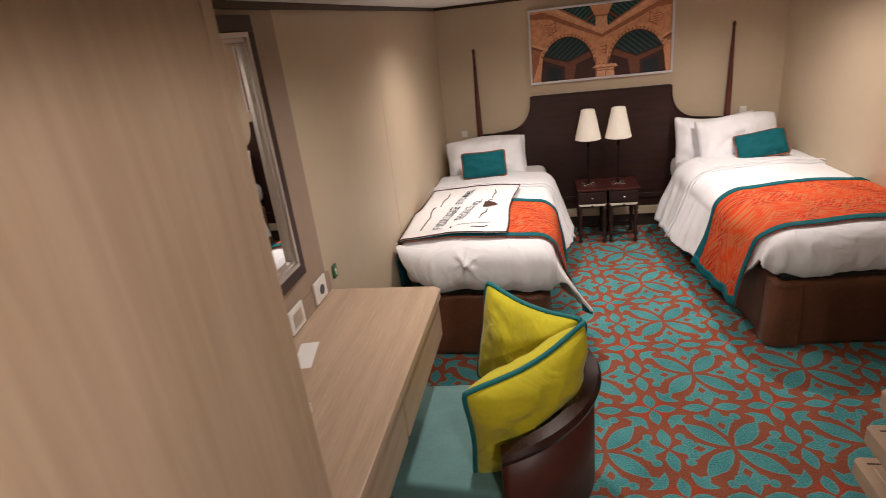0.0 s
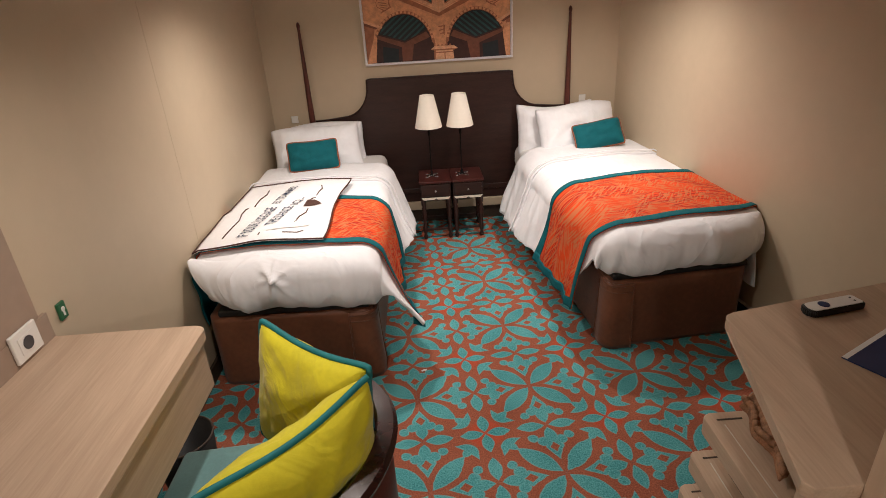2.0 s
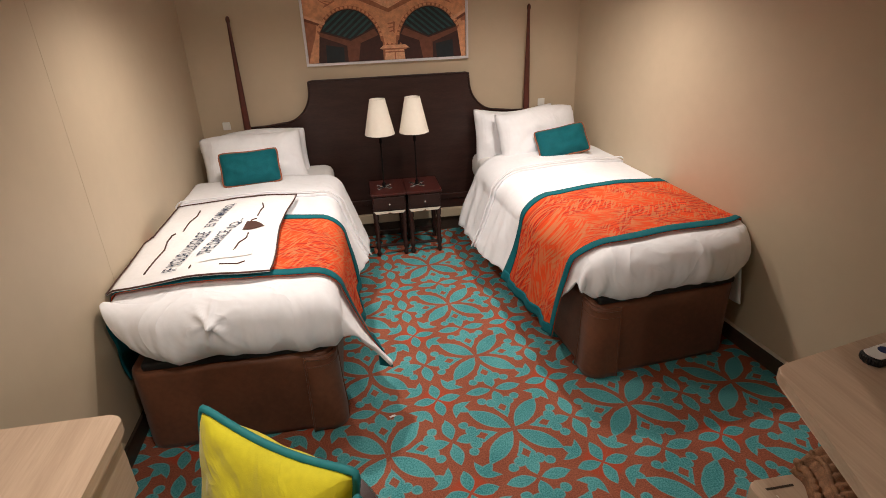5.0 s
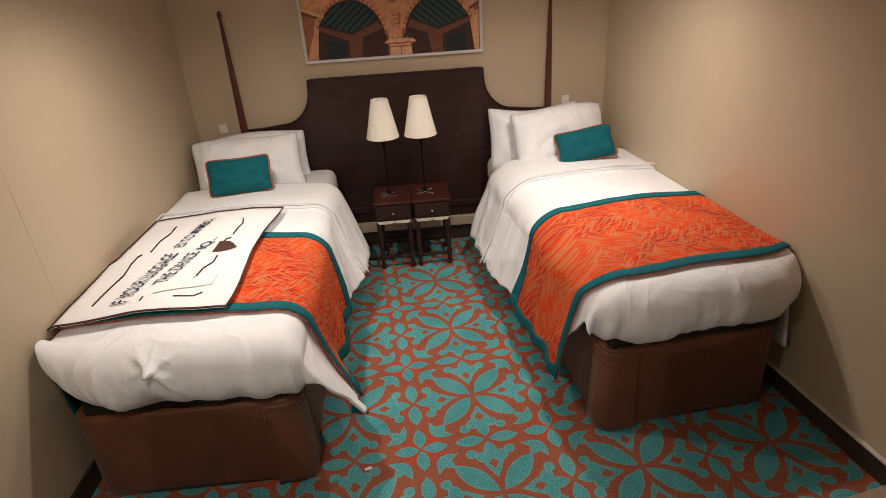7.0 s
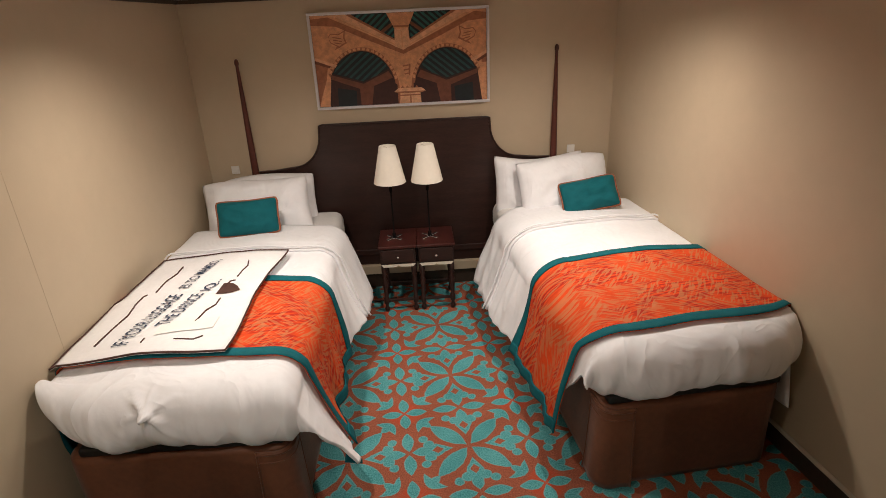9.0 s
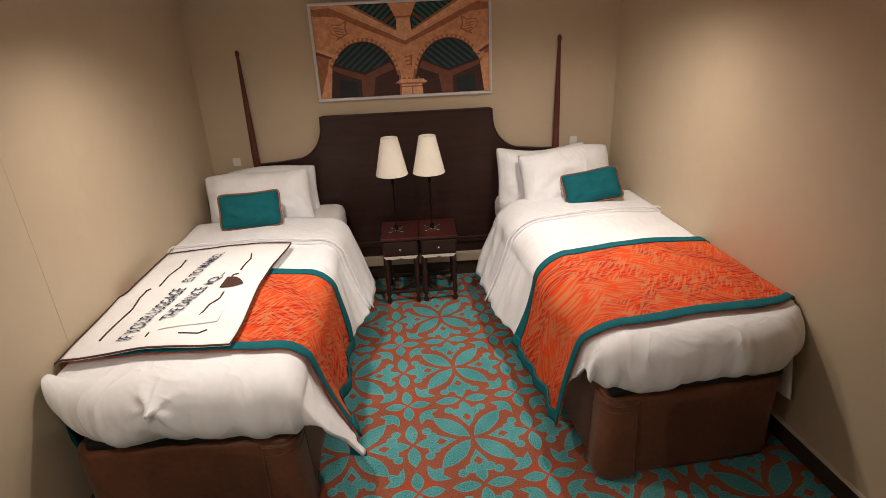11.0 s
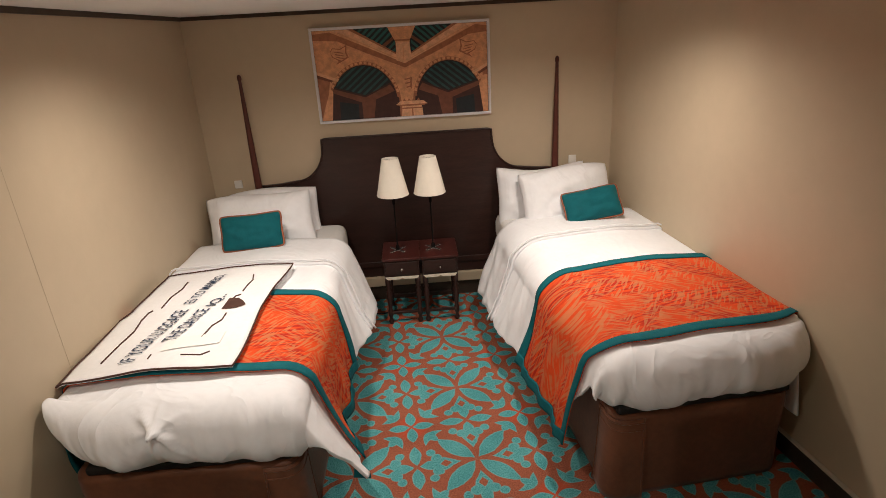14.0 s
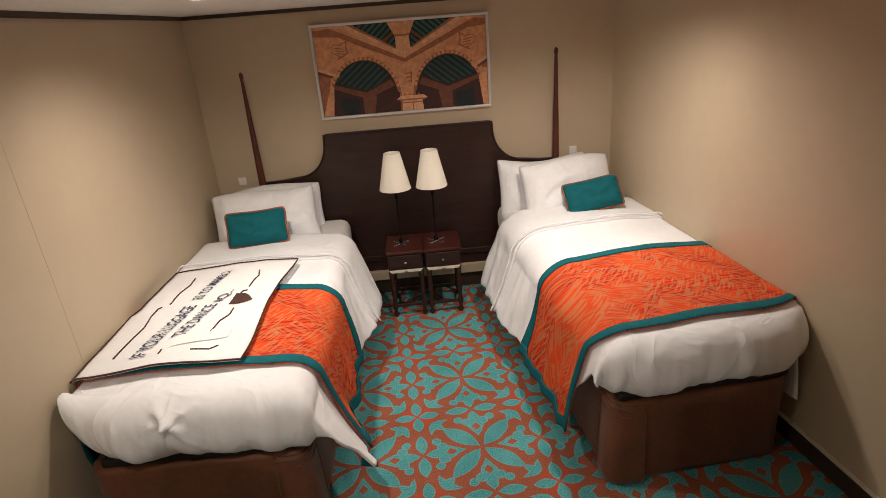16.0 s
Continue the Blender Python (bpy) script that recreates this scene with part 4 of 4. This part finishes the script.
mirror()
for y, k, lab in ((-2.985, 3, "white round-pin wall socket above the desk"), (-3.20, 1, "white switch plate above the desk"), (-3.46, 2, "white two-slot wall socket above the desk")):
    cover_plate(XL + 0.0125, y, 0.906, 0.105, 0.085, 90, lab, kind=k)
sg = cover_plate(XL, -2.80, 0.895, 0.036, 0.055, 90, "small green sign with a white symbol", "wall_sign", False, M_GREEN)
part("symbol", lathe([(0.008, 0.0), (0.008, 0.0012)], 16), M_WHITE, sg, "white symbol").matrix_local = Matrix.Translation((0, -0.0102, 0.006)) @ Matrix.Rotation(radians(90), 4, "X")
part("symbol", box(-0.004, 0.004, -0.0114, -0.0102, -0.016, 0.002), M_WHITE, sg)
card = thing("card", (-1.19, -3.345, 0.85), "small white card lying on the desk", "card", "", 12)
part("sheet", box(-0.03, 0.03, -0.075, 0.075, 0.0005, 0.002), M_PAPER, card)
box_ = thing("tissue_box", (-1.10, -3.72, 0.85), "white box with small printed lettering on the desk", "box", "", 10)
part("carton", box(-0.06, 0.06, -0.10, 0.10, 0.0005, 0.03, 0.003), M_PAPER, box_)
for k in range(4):
    part("print_bar", box(-0.02, 0.0, 0.02 + 0.014 * k, 0.03 + 0.014 * k, 0.0302, 0.0306), M_GREY, box_)


wb = thing("waste_bin", (-1.13, -2.68, 0), "small black round waste bin beneath the desk", "bin")
part("body", lathe([(0.085, 0.001), (0.090, 0.008), (0.112, 0.262), (0.108, 0.262), (0.087, 0.012), (0.004, 0.011)], 28, cap=False), M_BLACK, wb, "", True)
part("rim", tube([(0.111 * math.cos(a), 0.111 * math.sin(a), 0.264) for a in np.linspace(0, 2 * math.pi, 36, endpoint=False)], 0.004, 6, True), M_TRIM, wb, "dark rolled rim", True)


# ---------- wardrobe beside the entrance ----------
wd = thing("wardrobe", (XL, -5.1, 0), "tall pale oak wardrobe beside the desk", "wardrobe")
part("side_panel", box(0.0005, 0.49, 1.015, 1.04, 0.001, CEIL - 0.001), M_LIGHTWOOD_V, wd)
for k in range(2):
    dr = part("door", box(0.471, 0.49, 1.013 - 0.98 * (k + 1) + 0.004, 1.013 - 0.98 * k, 0.06, CEIL - 0.002, 0.002), M_LIGHTWOOD_V, wd)
part("carcass", box(0.0005, 0.470, -0.96, 1.0145, 0.001, CEIL - 0.001), M_LIGHTWOOD_V, wd)


# ---------- armchair ----------
def armchair():
    c = thing("tub_chair", (-0.63, -3.20, 0), "dark wooden tub chair with pale teal seat", "chair", "", 0)
    R, t = 0.335, 0.03

    def ring(r, a):
        return Vector((r * math.cos(a), r * math.sin(a) * 1.0, 0))
    A0, A1 = radians(-80), radians(80)
    n = 40

    def height(a):
        return 0.70 - 0.06 * (abs(a) / A1) ** 2
    for nm, r0, r1, m, lo, hi in (("outer_back", R - 0.012, R, M_LEATHER, 0.30, -0.02), ("inner_back", R - 0.045, R - 0.0125, M_SEAT, 0.40, -0.02)):
        bm = bmesh.new()
        rows = []
        for i in range(n + 1):
            a = A0 + (A1 - A0) * i / n
            h = height(a) + hi
            rows.append([bm.verts.new(ring(r, a) + Vector((0, 0, z))) for r, z in ((r0, lo), (r1, lo), (r1, h), (r0, h))])
        for p, q in zip(rows, rows[1:]):
            for k in range(4):
                bm.faces.new((p[k], q[k], q[(k + 1) % 4], p[(k + 1) % 4]))
        bm.faces.new(rows[0])
        bm.faces.new(rows[-1][::-1])
        part(nm, bm, m, c, "oxblood leather outside" if nm == "outer_back" else "", True)
    bm = bmesh.new()
    rows = []
    prof = [(-0.036, -0.022), (0.016, -0.022), (0.022, -0.004), (0.012, 0.012), (-0.028, 0.014), (-0.040, 0.0)]
    for i in range(n + 1):
        a = A0 + (A1 - A0) * i / n
        rows.append([bm.verts.new(ring(R + dr, a) + Vector((0, 0, height(a) + dz))) for dr, dz in prof])
    for p, q in zip(rows, rows[1:]):
        for k in range(6):
            bm.faces.new((p[k], q[k], q[(k + 1) % 6], p[(k + 1) % 6]))
    bm.faces.new(rows[0])
    bm.faces.new(rows[-1][::-1])
    part("top_rail", bm, M_RAIL, c, "polished mahogany rail")
    seat = [(-0.34, -0.25), (-0.34, 0.25)] + [(0.285 * math.cos(radians(a)), 0.285 * math.sin(radians(a))) for a in range(80, -81, -10)]
    part("seat", prism(seat, 0.37, 0.45, 0.018, 3), M_SEAT, c, "pale teal seat", True)
    part("seat_rail", prism([(x * 0.98, y * 0.98) for x, y in seat], 0.30, 0.3695, 0.004), M_REDWOOD, c)
    for x, y in ((-0.30, -0.21), (-0.30, 0.21), (0.20, -0.20), (0.20, 0.20)):
        part("leg", lathe([(0.014, 0.0), (0.022, 0.28), (0.022, 0.2995)], 12, (x, y, 0)), M_REDWOOD, c, "", True)
    return c


armchair()
cushion("throw_cushion", 0.40, 0.42, 0.13, M_YELLOW, "yellow square cushion with teal piping on the chair", "cushion", "yellow cushions", M_PIPETEAL, standing(-0.52, -3.06, 0.685, -8, -32, 6), 0.009, 11, 0.15, 0.04)
cushion("throw_cushion", 0.46, 0.45, 0.17, M_YELLOW, "yellow square cushion with teal piping leaning in the chair", "cushion", "yellow cushions", M_PIPETEAL, standing(-0.50, -3.315, 0.665, 14, 40, -9), 0.009, 13, 0.18, 0.07)


# ---------- side counter with drawers ----------
def counter():
    c = thing("counter", (0, 0, 0), "pale oak counter with stepped open drawers below", "counter")
    r = 0.03
    xw = xr(-3.0) - 0.001
    out = [(0.672, -3.008), (0.650, -3.016), (0.638, -3.036), (0.636, -3.06), (0.497, -3.582), (0.512, -3.60), (xr(-3.6) - 0.001, -3.60), (xr(-2.82) - 0.001, -2.82)]
    part("top", prism(out, 0.818, 0.85, 0.003), M_LIGHTWOOD, c)
    part("back_panel", box(0.98, 1.0, -3.59, -2.99, 0.001, 0.8175), M_LIGHTWOOD_V, c)
    part("end_panel", box(0.520, 0.979, -3.595, -3.548, 0.001, 0.8175, 0.002), M_LIGHTWOOD_V, c)
    for k, (z1, x0) in enumerate(((0.545, 0.598), (0.40, 0.578), (0.262, 0.562))):
        r = 0.022
        pts = [(x0, -3.547), (0.979, -3.547), (0.979, -3.065), (x0 + r, -3.065)] + [(x0 + r - r * math.sin(radians(q)), -3.065 - r + r * math.cos(radians(q))) for q in range(15, 91, 15)]
        dr = part("pull_out_tray", prism(pts, z1 - 0.055, z1, 0.004), M_LIGHTWOOD, c, "pale oak pull-out tray")
        # the finger slot is not cut: a dark strip gives its shade
        part("slot_shade", box(x0 + 0.032, x0 + 0.105, -3.098, -3.092, z1 + 0.0002, z1 + 0.001), M_TRIM, dr, "dark strip standing for the shade in a finger slot")
        part("inlay", box(x0 + 0.043, x0 + 0.046, -3.54, -3.115, z1 + 0.0002, z1 + 0.0012), M_LEDGE, dr, "pale inlay line")
        if k:
            # thin dark plate on the tray, coloured like the shade in an opening
            part("opening_shade", box(x0 + 0.075, x0 + 0.15, -3.50, -3.16, z1 + 0.0002, z1 + 0.0008), M_TRIM, dr, "flat dark plate standing for a shaded opening")
        part("support", box(x0 + 0.16, 0.979, -3.547, -3.07, z1 - 0.137, z1 - 0.0555), M_LIGHTWOOD, dr)
    return c


def straw_bag():
    """A folded woven bag lying over the top drawer's tray."""
    w = thing("straw_bag", (0.755, -3.21, 0.5455), "folded brown woven bag lying in the open drawer", "bag")

    def f(u, v):
        y = 0.13 - 0.26 * u
        rise = math.sin(math.pi * min(1, v * 1.15 + 0.05)) ** 0.7
        x = -0.055 - 0.03 * u + 0.17 * v + 0.010 * math.sin(11 * u)
        z = 0.006 + (0.085 - 0.03 * u) * rise + 0.007 * noise.noise(Vector((u * 6, v * 6, 1))) + 0.003 * math.sin(70 * u) * rise
        return Vector((x, y, max(0.004, z)))
    part("body", grid(f, 60, 30, 0.005), M_WICKER, w, "", True)
    part("rolled_rim", tube([f(i / 40, 0.06) + Vector((-0.004, 0, 0.012 + 0.004 * math.sin(i * 2.2))) for i in range(41)], 0.010, 8), M_WICKER, w, "twisted woven rim", True)
    part("rolled_rim", tube([f(i / 40, 0.22) + Vector((0, 0, 0.006 + 0.003 * math.sin(i * 2.0 + 1))) for i in range(41)], 0.007, 8), M_WICKER, w, "twisted woven rim", True)
    return w


straw_bag()
counter()
structure("wall_partition", box(0.631, xr(-3.62) - 0.001, -3.63, -3.6005, 0.0, CEIL - 0.001), M_WALL, "cream partition beside the counter")
structure("trim_partition", box(0.60, 0.6305, -3.64, -3.6005, 0.0, CEIL - 0.001, 0.003), M_LIGHTWOOD_V, "pale oak edge of the partition")
rem = thing("remote_control", (0.935, -3.030, 0.85), "silver and black remote control with a blue pad", "remote", "", 100)


def pill(hw, hl, z0, z1, bevel, tip=0.55):
    """A flat slab with one round and one blunt end."""
    pts = [(hw * math.cos(radians(a)), hl - hw * tip + hw * tip * math.sin(radians(a))) for a in range(0, 181, 15)]
    pts += [(-hw, -hl + 0.006), (-hw + 0.006, -hl), (hw - 0.006, -hl), (hw, -hl + 0.006)]
    return prism(pts, z0, z1, bevel, 2)


part("shell", pill(0.026, 0.086, 0.0005, 0.020, 0.004), M_BLACK, rem, "black shell", True)
part("face", pill(0.0215, 0.080, 0.0202, 0.0225, 0.0008), M_WHITE, rem, "silver face")
part("pad", lathe([(0.015, 0.0226), (0.015, 0.0235), (0.011, 0.0242)], 20, (0, 0.030, 0)), M_BLUE, rem, "round blue pad")
for kx, ky in ((-0.008, -0.062), (0.008, -0.062)):
    part("button", lathe([(0.003, 0.0226), (0.003, 0.0238)], 10, (kx, ky, 0)), M_GREY, rem)
bro = thing("brochure", (0.985, -3.262, 0.85), "dark blue brochure with an orange picture on the counter", "brochure", "", -62)
part("cover", box(-0.10, 0.10, -0.14, 0.14, 0.0005, 0.004), M_BLUE, bro)
part("white_margin", box(-0.10, -0.088, -0.14, 0.14, 0.0042, 0.0047), M_PAPER, bro)
bmb = prism([(-0.05, -0.03), (0.0, -0.06), (0.05, -0.02), (0.06, 0.05), (0.02, 0.03), (-0.01, 0.09), (-0.03, 0.03)], 0.0042, 0.0048)
part("orange_picture", bmb, M_ORANGEP, bro, "orange printed picture")
sc = thing("paper_scrap", (-0.235, -2.045, 0.0), "tiny crumpled white scrap on the carpet", "paper", "", 20)
part("scrap", grid(lambda u, v: Vector((0.028 * (u - 0.5), 0.012 * (v - 0.5), 0.003 + 0.004 * math.sin(5 * u + 2 * v) ** 2)), 6, 4, 0.0006), M_PAPER, sc)
cb = thing("power_cable", (-0.30, -0.26, 0.0), "black power cable trailing behind the nightstand", "cable")
part("lead", tube([(0.16, 0.02, 0.006), (0.05, -0.02, 0.006), (-0.06, 0.0, 0.006), (-0.12, 0.06, 0.006), (-0.13, 0.16, 0.006)], 0.004, 6), M_BLACK, cb, "", True)
